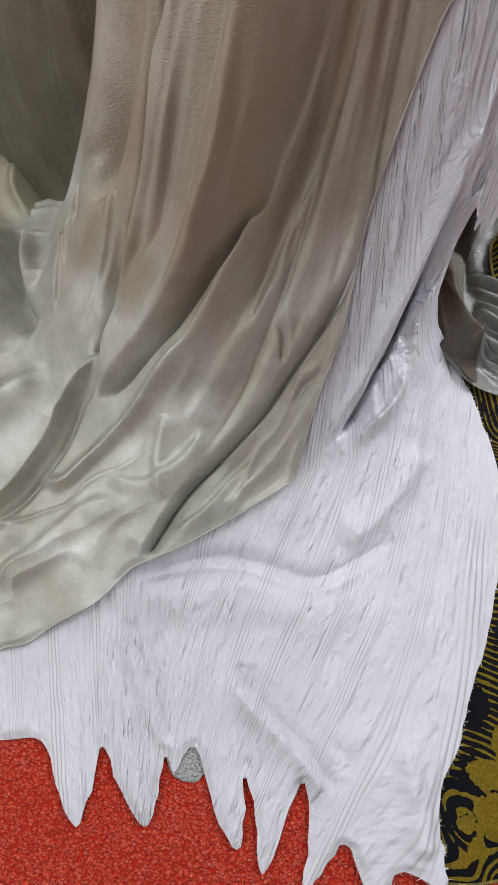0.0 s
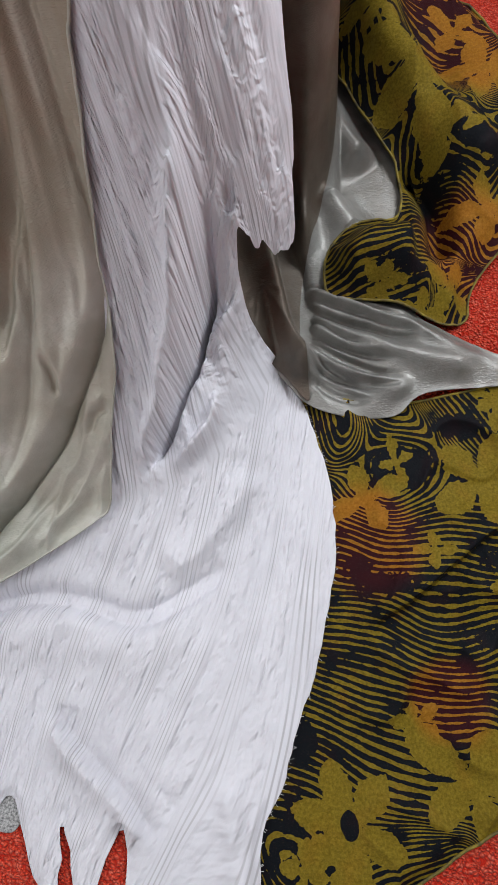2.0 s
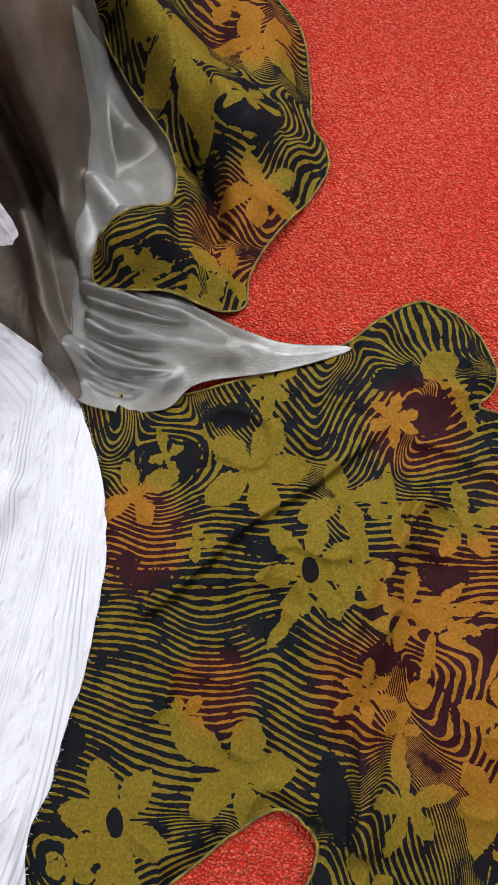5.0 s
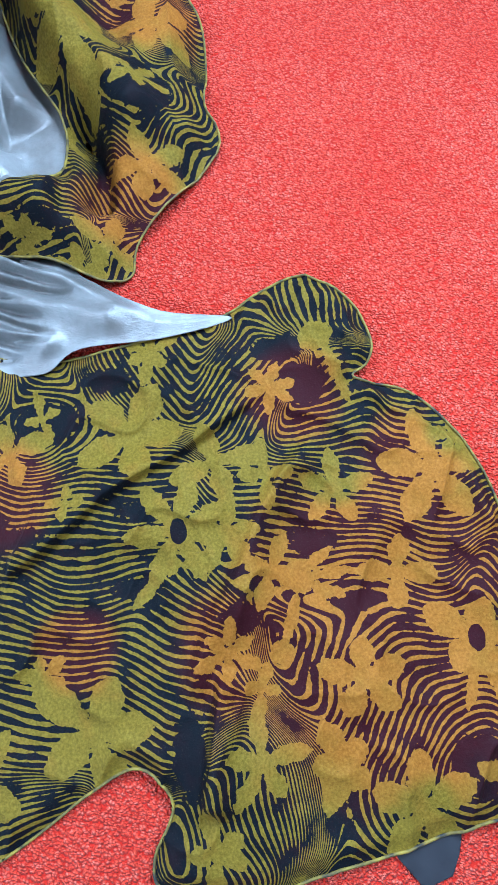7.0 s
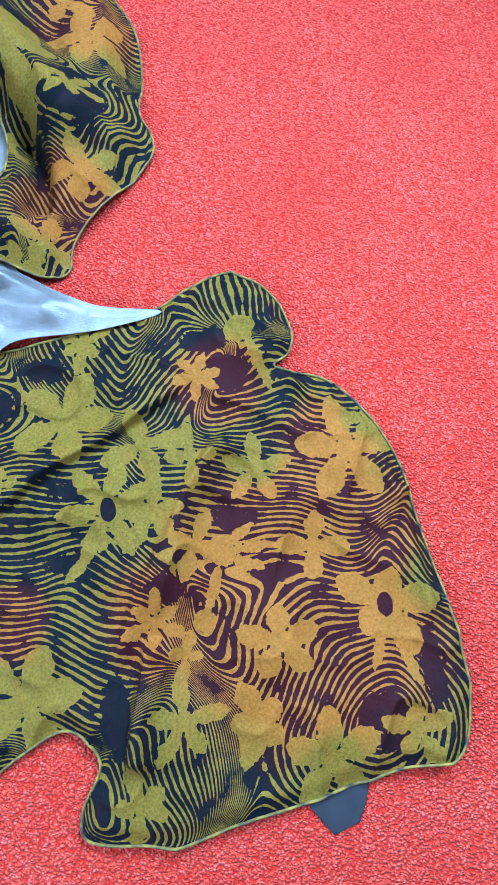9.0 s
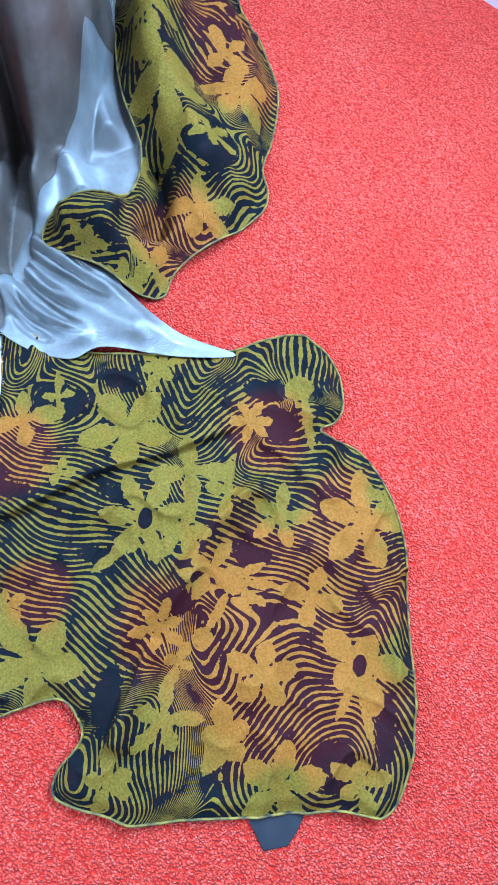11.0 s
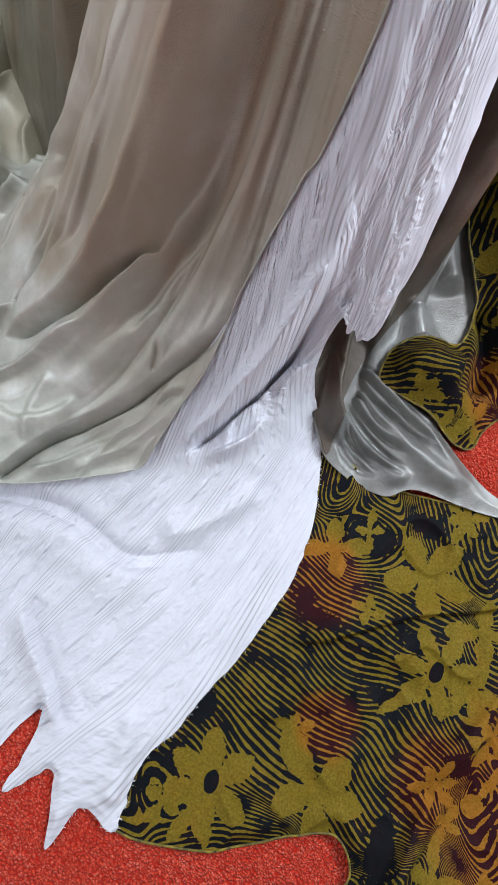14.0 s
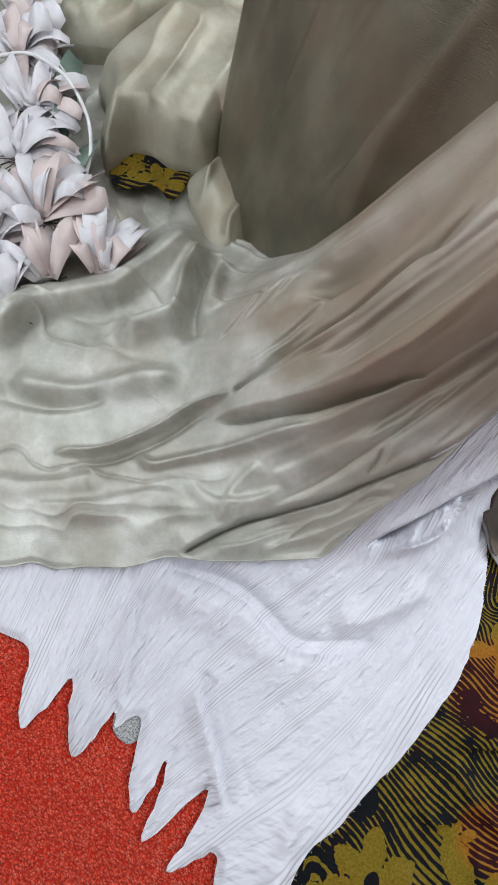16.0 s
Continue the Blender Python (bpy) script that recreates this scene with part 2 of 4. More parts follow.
# Mostly unseen walls and ceiling, toned down to cut bounced light.
PLASTER = plain_material("wall_plaster", (0.27, 0.265, 0.255), (0.32, 0.315, 0.30), 3.0, 0.8, 0.001)
WHITE_PAINT = plain_material("white_gloss_paint", (0.76, 0.77, 0.78), (0.82, 0.82, 0.82), 8.0, 0.35)
HEM_THREAD = plain_material("hem_thread", (0.30, 0.22, 0.02), (0.02, 0.018, 0.016), 55.0, 0.7)
BLACK_CHIFFON = plain_material("black_chiffon", (0.01, 0.01, 0.014), (0.025, 0.025, 0.03), 20.0, 0.7)
WHITE_THREAD = plain_material("white_thread", (0.7, 0.7, 0.72), (0.82, 0.82, 0.82), 40.0, 0.8)
TWEED = plain_material("grey_tweed", (0.08, 0.08, 0.085), (0.5, 0.5, 0.5), 300.0, 0.85, 0.001)
PETAL_WHITE = organza_material("white_organza", (0.84, 0.82, 0.86))
PETAL_BLUSH = organza_material("blush_organza", (0.80, 0.68, 0.66))
LEAF_SATIN = plain_material("sea_green_satin", (0.10, 0.15, 0.12), (0.17, 0.23, 0.19), 14.0, 0.4)
DARK_TWIG = plain_material("dark_thread", (0.02, 0.015, 0.012), (0.10, 0.07, 0.04), 80.0, 0.7)


# ---- cloth tools ----
def lattice(ix, iy, seed):
    h = (ix * 374761393 + iy * 668265263 + seed * 974634777) & 0x7FFFFFFF
    h = ((h ^ (h >> 13)) * 1274126177) & 0x7FFFFFFF
    return ((h ^ (h >> 16)) & 0xFFFF) / 65535.0 * 2 - 1


def bumps(x, y, size, seed=0):
    """Smooth noise between -1 and 1, with features of that size in metres."""
    x, y = np.asarray(x) / size + 100, np.asarray(y) / size + 100
    ix, iy = np.floor(x).astype(np.int64), np.floor(y).astype(np.int64)
    fx, fy = x - ix, y - iy
    fx, fy = fx ** 3 * (fx * (fx * 6 - 15) + 10), fy ** 3 * (fy * (fy * 6 - 15) + 10)
    a, b = lattice(ix, iy, seed), lattice(ix + 1, iy, seed)
    c, d = lattice(ix, iy + 1, seed), lattice(ix + 1, iy + 1, seed)
    return (a * (1 - fx) + b * fx) * (1 - fy) + (c * (1 - fx) + d * fx) * fy


def flowing(points, steps=8, closed=False):
    """A smooth line through points."""
    p = np.array(points, float)
    q = np.vstack([p[-1:], p, p[:2]]) if closed else np.vstack([2 * p[:1] - p[1:2], p, 2 * p[-1:] - p[-2:-1]])
    out = []
    for i in range(1, len(q) - 2):
        for s in range(steps):
            t = s / steps
            a, b, c, d = q[i - 1], q[i], q[i + 1], q[i + 2]
            out.append(0.5 * (2 * b + (c - a) * t + (2 * a - 5 * b + 4 * c - d) * t * t + (3 * b - a - 3 * c + d) * t ** 3))
    if not closed:
        out.append(p[-1])
    return np.array(out)


def along_line(x, y, line):
    """The signed distance from a line (left of it positive) and the share of its length gone by."""
    shape = np.shape(x)
    x, y = np.ravel(x), np.ravel(y)
    best, sign, share = np.full(len(x), 9.0), np.ones(len(x)), np.zeros(len(x))
    seg = np.diff(line, axis=0)
    length = np.hypot(*seg.T)
    gone = np.concatenate([[0], np.cumsum(length)])
    for (ax, ay), (dx, dy), l, g in zip(line[:-1], seg, length, gone):
        if l < 1e-9:
            continue
        t = np.clip(((x - ax) * dx + (y - ay) * dy) / (l * l), 0, 1)
        ex, ey = x - ax - t * dx, y - ay - t * dy
        d = np.hypot(ex, ey)
        near = d < best
        best = np.where(near, d, best)
        sign = np.where(near, np.sign(dx * ey - dy * ex), sign)
        share = np.where(near, (g + t * l) / gone[-1], share)
    return (best * sign).reshape(shape), share.reshape(shape)


def fold(x, y, points, height, left, right, fade=0.15):
    """A fold of the cloth along a line, with its own width on either side and soft ends."""
    line = flowing(points, 5)
    out = np.zeros(np.shape(x))
    reach = 3 * max(left, right)
    (x0, y0), (x1, y1) = line.min(0) - reach, line.max(0) + reach
    near = (x > x0) & (x < x1) & (y > y0) & (y < y1)
    if near.any():
        d, s = along_line(x[near], y[near], line)
        w = np.where(d > 0, left, right)
        out[near] = height * np.exp(-(d / w) ** 2) * step(s, -0.001, fade) * step(1 - s, -0.001, fade)
    return out


def pleat(x, y, points, height, proud, sunk, fade=0.15, crisp=0.0035):
    """A lapped fold: the cloth stands proud on the right of the line and drops away on its left."""
    line = flowing(points, 5)
    out = np.zeros(np.shape(x))
    reach = 3 * max(proud, sunk)
    (x0, y0), (x1, y1) = line.min(0) - reach, line.max(0) + reach
    near = (x > x0) & (x < x1) & (y > y0) & (y < y1)
    if near.any():
        d, s = along_line(x[near], y[near], line)
        w = np.where(d > 0, sunk, proud)
        lap = np.tanh(d / crisp) * np.exp(-(np.abs(d) / w) ** 1.5) + 0.8 * np.sign(height) * np.exp(-((d - np.sign(height) * 1.7 * crisp) / (1.1 * crisp)) ** 2)
        out[near] = -0.5 * height * lap * step(s, -0.001, fade) * step(1 - s, -0.001, fade)
    return out


def inside(x, y, poly):
    hit = np.zeros(np.shape(x), bool)
    for (ax, ay), (bx, by) in zip(poly, np.roll(poly, -1, 0)):
        if ay != by:
            hit ^= ((ay > y) != (by > y)) & (x < (bx - ax) * (y - ay) / (by - ay) + ax)
    return hit


def mesh_object(name, verts, faces, mat, smooth=True):
    mesh = bpy.data.meshes.new(name)
    mesh.from_pydata([tuple(v) for v in verts], [], [tuple(f) for f in faces])
    mesh.materials.append(mat)
    if smooth:
        mesh.polygons.foreach_set("use_smooth", np.ones(len(mesh.polygons), bool))
    mesh.update()
    return new(name, mesh)


def part(name, ob, parent, label=""):
    ob.name = name
    ob.parent = parent
    if label:
        tagged(ob, label)
    return ob


def sheet(name, edge, height, cell, mat, fields=None, thick=0.0016):
    """A piece of cloth: a fine net inside its edge, laid at a height, turned under all round."""
    lo, hi = edge.min(0) - cell, edge.max(0) + cell
    nx, ny = int((hi[0] - lo[0]) / cell) + 2, int((hi[1] - lo[1]) / cell) + 2
    gx, gy = np.meshgrid(lo[0] + cell * np.arange(nx), lo[1] + cell * np.arange(ny))
    within = inside(gx, gy, edge)
    quad = within[:-1, :-1] | within[1:, :-1] | within[:-1, 1:] | within[1:, 1:]
    used = np.zeros_like(within)
    for sy in (slice(0, -1), slice(1, None)):
        for sx in (slice(0, -1), slice(1, None)):
            used[sy, sx] |= quad
    out = used & ~within
    px, py = gx[out], gy[out]
    best, bx, by = np.full(len(px), 9.0), px.copy(), py.copy()
    for (ax, ay), (cx, cy) in zip(edge, np.roll(edge, -1, 0)):
        dx, dy = cx - ax, cy - ay
        l = dx * dx + dy * dy
        if l < 1e-14:
            continue
        t = np.clip(((px - ax) * dx + (py - ay) * dy) / l, 0, 1)
        qx, qy = ax + t * dx, ay + t * dy
        d = np.hypot(px - qx, py - qy)
        near = d < best
        best, bx, by = np.where(near, d, best), np.where(near, qx, bx), np.where(near, qy, by)
    gx[out], gy[out] = bx, by
    index = np.full(within.shape, -1)
    index[used] = np.arange(used.sum())
    x, y = gx[used], gy[used]
    z = height(x, y)
    a, b, c, d = index[:-1, :-1][quad], index[:-1, 1:][quad], index[1:, 1:][quad], index[1:, :-1][quad]
    faces = np.stack([a, b, c, d], 1)
    # the turned-under rim
    rim = np.nonzero(out[used])[0]
    low = np.full(len(x), -1)
    low[rim] = len(x) + np.arange(len(rim))
    sides = []
    for p, q in ((a, b), (b, c), (c, d), (d, a)):
        both = (low[p] >= 0) & (low[q] >= 0)
        sides.append(np.stack([p[both], q[both]], 1))
    sides = np.concatenate(sides)
    key = np.sort(sides, 1)
    _, first, count = np.unique(key, axis=0, return_index=True, return_counts=True)
    sides = sides[first[count == 1]]
    walls = np.stack([sides[:, 1], sides[:, 0], low[sides[:, 0]], low[sides[:, 1]]], 1)
    verts = np.concatenate([np.stack([x, y, z], 1), np.stack([x[rim], y[rim], z[rim] - thick], 1)])
    ob = mesh_object(name, verts, np.concatenate([faces, walls]), mat)
    for key, values in (fields(x, y) if fields else {}).items():
        attr = ob.data.attributes.new(key, "FLOAT", "POINT")
        attr.data.foreach_set("value", np.concatenate([values, values[rim]]).astype(np.float32))
    return ob


def cord(name, line, radius, mat, sides=5):
    """A thin round cord along a line of points."""
    line = np.array(line)
    verts, faces = [], []
    for i, p in enumerate(line):
        d = Vector(line[min(i + 1, len(line) - 1)] - line[max(i - 1, 0)])
        d = d.normalized() if d.length > 1e-9 else Vector((1, 0, 0))
        u = d.cross(Vector((0, 0, 1)))
        u = u.normalized() if u.length > 1e-6 else Vector((1, 0, 0))
        w = u.cross(d)
        for k in range(sides):
            a = 2 * math.pi * k / sides
            verts.append(Vector(p) + (u * math.cos(a) + w * math.sin(a)) * radius)
        if i:
            for k in range(sides):
                faces.append(((i - 1) * sides + k, (i - 1) * sides + (k + 1) % sides, i * sides + (k + 1) % sides, i * sides + k))
    return mesh_object(name, verts, faces, mat)



# ---- the room ----
def slab(name, corners, z0, z1, mat):
    n = len(corners)
    verts = [(x, y, z0) for x, y in corners] + [(x, y, z1) for x, y in corners]
    faces = [tuple(range(n))[::-1], tuple(range(n, 2 * n))] + [(i, (i + 1) % n, n + (i + 1) % n, n + i) for i in range(n)]
    return mesh_object(name, verts, faces, mat, False)


def box(name, x0, x1, y0, y1, z0, z1, mat):
    ob = slab(name, [(x0, y0), (x1, y0), (x1, y1), (x0, y1)], z0, z1, mat)
    ob.matrix_world = ROOM
    return ob


HALF_X, BACK, FRONT, TALL = 2.2, -2.3, 1.52, 2.5
carpet = slab("floor", [(-HALF_X, BACK), (HALF_X, BACK), (HALF_X, FRONT), (-HALF_X, FRONT)], -0.02, 0.0, CARPET)
carpet.matrix_world = ROOM
tagged(carpet, "bright red loop-pile carpet under the cloth", "carpet", kind="structure")
tagged(box("wall_east", HALF_X, HALF_X + 0.12, BACK, FRONT, -0.02, TALL, PLASTER), "plain painted wall", "wall", kind="structure")
tagged(box("ceiling", -HALF_X, HALF_X, BACK, FRONT, TALL, TALL + 0.1, PLASTER), "plain painted ceiling", "ceiling", kind="structure")
tagged(box("baseboard", -HALF_X, HALF_X, FRONT - 0.018, FRONT - 0.001, 0.0, 0.12, WHITE_PAINT), "white painted baseboard along the carpet", "baseboard", kind="structure")


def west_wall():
    """The west wall, in panels round an unseen opening added for its lamp."""
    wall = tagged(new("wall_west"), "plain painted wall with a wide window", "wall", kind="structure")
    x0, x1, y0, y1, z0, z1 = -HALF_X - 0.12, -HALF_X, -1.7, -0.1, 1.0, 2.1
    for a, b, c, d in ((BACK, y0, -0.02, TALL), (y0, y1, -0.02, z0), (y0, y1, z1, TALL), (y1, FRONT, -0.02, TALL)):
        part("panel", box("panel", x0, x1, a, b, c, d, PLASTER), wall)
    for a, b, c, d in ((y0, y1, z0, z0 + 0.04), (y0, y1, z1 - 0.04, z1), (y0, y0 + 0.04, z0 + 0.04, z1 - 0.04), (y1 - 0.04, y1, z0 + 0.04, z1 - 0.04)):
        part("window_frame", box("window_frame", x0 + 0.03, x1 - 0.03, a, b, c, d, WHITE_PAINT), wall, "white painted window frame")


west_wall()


def wall_with_openings(name, y0, y1, holes, label):
    """A wall in panels round unseen openings added for its lamps, with a painted frame in each."""
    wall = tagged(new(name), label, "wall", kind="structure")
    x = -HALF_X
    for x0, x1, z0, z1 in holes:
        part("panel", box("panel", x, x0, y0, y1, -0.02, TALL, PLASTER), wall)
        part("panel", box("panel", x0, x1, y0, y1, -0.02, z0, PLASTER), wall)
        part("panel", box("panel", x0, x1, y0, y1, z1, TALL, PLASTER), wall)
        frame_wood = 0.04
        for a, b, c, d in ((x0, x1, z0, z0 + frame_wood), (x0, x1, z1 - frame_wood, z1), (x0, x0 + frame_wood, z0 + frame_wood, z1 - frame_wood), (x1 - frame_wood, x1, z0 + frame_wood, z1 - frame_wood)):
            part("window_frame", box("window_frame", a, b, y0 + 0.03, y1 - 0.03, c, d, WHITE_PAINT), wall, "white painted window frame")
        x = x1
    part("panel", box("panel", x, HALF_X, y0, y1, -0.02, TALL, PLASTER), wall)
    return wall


wall_with_openings("wall_north", FRONT, FRONT + 0.12, [(-2.0, -1.1, 1.0, 2.0), (-0.15, 1.65, 1.3, 2.2)], "plain painted wall with two windows")
wall_with_openings("wall_south", BACK - 0.12, BACK, [(-1.8, 0.0, 0.9, 2.3)], "plain painted wall with a window")
# Rim added round the overhead fill, out of view.
lamp_frame = tagged(new("ceiling_light"), "square white ceiling light panel", "ceiling light")
for x0, x1, y0, y1 in ((-0.62, -0.60, 0.13, 0.87), (0.10, 0.12, 0.13, 0.87), (-0.60, 0.10, 0.13, 0.15), (-0.60, 0.10, 0.85, 0.87)):
    part("rim", slab("rim", [(x0, y0), (x1, y0), (x1, y1), (x0, y1)], 2.43, 2.5, WHITE_PAINT), lamp_frame)


# ---- printed scarf ----
def petals(x, y, cx, cy, size, turn, count, fat, span=360):
    """Below zero inside a flower with that many tapered petals."""
    out = np.hypot(x - cx, y - cy) - size * 0.22
    for k in range(count):
        grow = 1 + 0.22 * math.sin(3.1 * k + 40 * cx)
        a = radians(turn + span * (k / count if span == 360 else (k / (count - 1) - 0.5)) + 9 * math.sin(5.7 * k + 30 * cy))
        u = ((x - cx) * math.cos(a) + (y - cy) * math.sin(a)) / (size * grow)
        v = np.abs((y - cy) * math.cos(a) - (x - cx) * math.sin(a))
        uu = np.clip(u, 0, 1)
        lobe = np.abs(v) - size * fat * 0.70 * np.sin(math.pi * uu ** 1.3) ** 0.72
        out = np.minimum(out, np.where((u > 0) & (u < 1), lobe, np.maximum(lobe, np.maximum(-u, u - 1) * size)))
    return out


# x, y, length, turn, petals, breadth, open heart
LOW_FLOWERS = [
    (0.707, -0.043, 0.088, 30, 7, 0.26, 1), (1.133, -0.235, 0.074, 10, 5, 0.46, 1), (0.397, -0.362, 0.086, 40, 6, 0.36, 1),
    (0.572, -0.310, 0.098, 65, 5, 0.36, 0), (1.106, 0.020, 0.095, 95, 5, 0.34, 0), (0.637, 0.115, 0.085, 60, 5, 0.42, 0),
    (0.955, -0.270, 0.062, 20, 5, 0.42, 0), (1.030, -0.130, 0.060, 75, 4, 0.40, 0), (0.914, -0.383, 0.056, 35, 5, 0.45, 0),
    (1.016, -0.444, 0.075, 95, 5, 0.40, 0), (1.149, -0.420, 0.050, 20, 5, 0.40, 0), (0.845, 0.034, 0.052, 90, 4, 0.34, 0),
    (0.949, 0.003, 0.062, 90, 5, 0.32, 0), (0.838, -0.112, 0.050, 60, 4, 0.40, 0), (0.865, 0.173, 0.045, 20, 6, 0.34, 0),
    (0.770, 0.055, 0.068, 100, 4, 0.38, 0), (0.677, 0.245, 0.048, 25, 6, 0.32, 0), (0.454, 0.095, 0.066, 105, 4, 0.36, 0),
    (0.505, 0.150, 0.036, 110, 4, 0.34, 0), (0.545, 0.010, 0.030, 0, 4, 0.40, 0), (0.768, -0.222, 0.048, 30, 6, 0.30, 0),
    (0.804, -0.366, 0.062, 85, 5, 0.30, 0), (0.735, -0.470, 0.050, 40, 5, 0.38, 0), (0.811, -0.278, 0.034, 80, 4, 0.42, 0),
    (0.775, -0.055, 0.060, 15, 5, 0.36, 0), (1.145, 0.070, 0.040, 60, 4, 0.45, 0), (0.500, -0.230, 0.034, 40, 5, 0.40, 0), (0.330, -0.420, 0.040, 80, 4, 0.40, 0),
]
# x, y, turn, length, breadth
LOW_LEAVES = [(0.880, -0.120, 28, 0.075, 0.012), (0.880, -0.124, -4, 0.105, 0.013), (0.885, -0.132, -30, 0.085, 0.014), (1.140, -0.265, -65, 0.085, 0.012), (1.125, -0.265, -105, 0.060, 0.014),
    (0.945, 0.250, -75, 0.120, 0.014), (0.690, -0.090, -130, 0.075, 0.014), (0.395, -0.395, -70, 0.075, 0.016), (0.385, -0.395, -110, 0.080, 0.018), (0.845, -0.230, 75, 0.08, 0.013)]
# x, y, reach, turn of the stripes' normal; None: rings
LOW_FLOW = [
    (1.103, -0.410, 0.17, None), (0.515, 0.135, 0.07, None), (0.660, 0.225, 0.06, 28), (0.800, 0.170, 0.05, 145), (1.000, -0.040, 0.10, 80), (0.950, 0.100, 0.05, 105),
    (0.580, -0.020, 0.08, 92), (0.510, -0.150, 0.09, 80), (0.680, -0.240, 0.07, 55), (0.400, -0.280, 0.07, 72), (0.450, -0.430, 0.05, 110), (0.800, -0.420, 0.07, 18),
    (1.205, -0.150, 0.05, 20), (0.420, 0.200, 0.04, 10), (0.420, 0.020, 0.06, 62), (0.980, 0.320, 0.04, 5)]
# x, y, half-widths of plain ground
LOW_PLAIN = [(0.885, 0.240, 0.045, 0.022), (0.915, 0.175, 0.040, 0.034), (0.905, -0.075, 0.042, 0.018), (0.515, 0.140, 0.050, 0.034), (1.103, -0.400, 0.042, 0.042), (0.470, -0.036, 0.050, 0.015), (0.435, -0.012, 0.022, 0.013),
    (0.705, -0.350, 0.022, 0.060), (0.610, 0.205, 0.040, 0.020), (1.020, 0.165, 0.035, 0.012), (0.640, -0.120, 0.035, 0.018), (0.790, -0.175, 0.030, 0.025), (0.660, -0.010, 0.04, 0.016), (1.19, -0.33, 0.018, 0.06), (0.33, -0.25, 0.03, 0.03)]
LOW_WARM = [(1.02, -0.20, 0.25), (0.45, 0.03, 0.085), (0.90, 0.16, 0.08), (0.78, -0.22, 0.09), (0.55, -0.20, 0.06), (1.08, 0.03, 0.09)]
LOW_COOL = [(1.02, -0.45, 0.05), (1.22, -0.2, 0.06), (0.95, 0.02, 0.05), (1.15, 0.08, 0.05)]


def print_fields(flowers, leaves, flow, bare, warms, cools):
    def fields(x, y):
        wx, wy = x + 0.020 * bumps(x, y, 0.11, 3), y + 0.020 * bumps(x, y, 0.11, 4)
        pitch = 2 * math.pi / 0.0108
        total, phase = np.full(len(x), 1e-9), np.zeros(len(x))
        for i, (cx, cy, reach, turn) in enumerate(flow):
            d = np.hypot(wx - cx, wy - cy)
            w = np.exp(-(d / reach) ** 2 * 1.3) + 1e-5 / (d + 0.05)
            level = cy + 0.2 * cx
            if turn is None:
                p = d + level if cy < 0 else 0.05 + level - d
            else:
                p = level + (wx - cx) * math.cos(radians(turn)) + (wy - cy) * math.sin(radians(turn))
            phase += w * pitch * p
            total += w
        flower, plain, eye = np.full(len(x), 1.0), np.full(len(x), 1.0), np.full(len(x), 1.0)
        for cx, cy, size, turn, count, fat, heart in flowers:
            flower = np.minimum(flower, petals(x, y, cx, cy, size, turn, count, fat))
            if heart:
                eye = np.minimum(eye, np.hypot((x - cx) * 1.5, y - cy) - 0.019)
        for cx, cy, turn, size, broad in leaves:
            flower = np.minimum(flower, petals(x, y, cx, cy, size, turn, 1, broad / size) if size else flower)
        for cx, cy, hx, hy in bare:
            plain = np.minimum(plain, (np.hypot((x - cx) / hx, (y - cy) / hy) - 1) * min(hx, hy))
        warm = np.zeros(len(x))
        for cx, cy, reach in warms:
            warm = np.maximum(warm, step(reach * 1.25 - np.hypot(x - cx, y - cy), 0, reach * 0.6))
        for cx, cy, reach in cools:
            warm = warm * step(np.hypot(x - cx, y - cy), reach * 0.5, reach * 1.2)
        return {"phase": phase / total, "flower": flower, "plain": plain, "eye": eye, "warm": warm}
    return fields


def creases(x, y, size, seed):
    """Sharp little ridges, one at the crest and nought between."""
    return (1 - np.abs(bumps(x, y, size, seed))) ** 4


LOW_EDGE = flowing([
    (0.25, 0.10), (0.30, 0.24), (0.40, 0.262), (0.51, 0.25), (0.69, 0.275), (0.80, 0.305), (0.877, 0.349), (0.944, 0.365), (1.01, 0.318),
    (1.037, 0.245), (1.030, 0.205), (1.002, 0.178), (1.087, 0.155), (1.152, 0.088), (1.193, 0.0), (1.211, -0.104), (1.24, -0.286),
    (1.238, -0.397), (1.203, -0.464), (1.124, -0.469), (1.067, -0.482), (0.973, -0.50), (0.88, -0.512), (0.79, -0.531), (0.724, -0.523),
    (0.655, -0.512), (0.648, -0.473), (0.676, -0.412), (0.633, -0.363), (0.57, -0.384), (0.466, -0.448), (0.381, -0.477), (0.29, -0.49),
    (0.24, -0.46), (0.26, -0.30), (0.28, -0.10)], 6, True)


def edge_lift(x, y, edge, width):
    """Nought at the edge of a cloth, one a little way in."""
    d, _ = along_line(x, y, np.vstack([edge, edge[:1]]))
    return step(np.abs(d), 0, width)


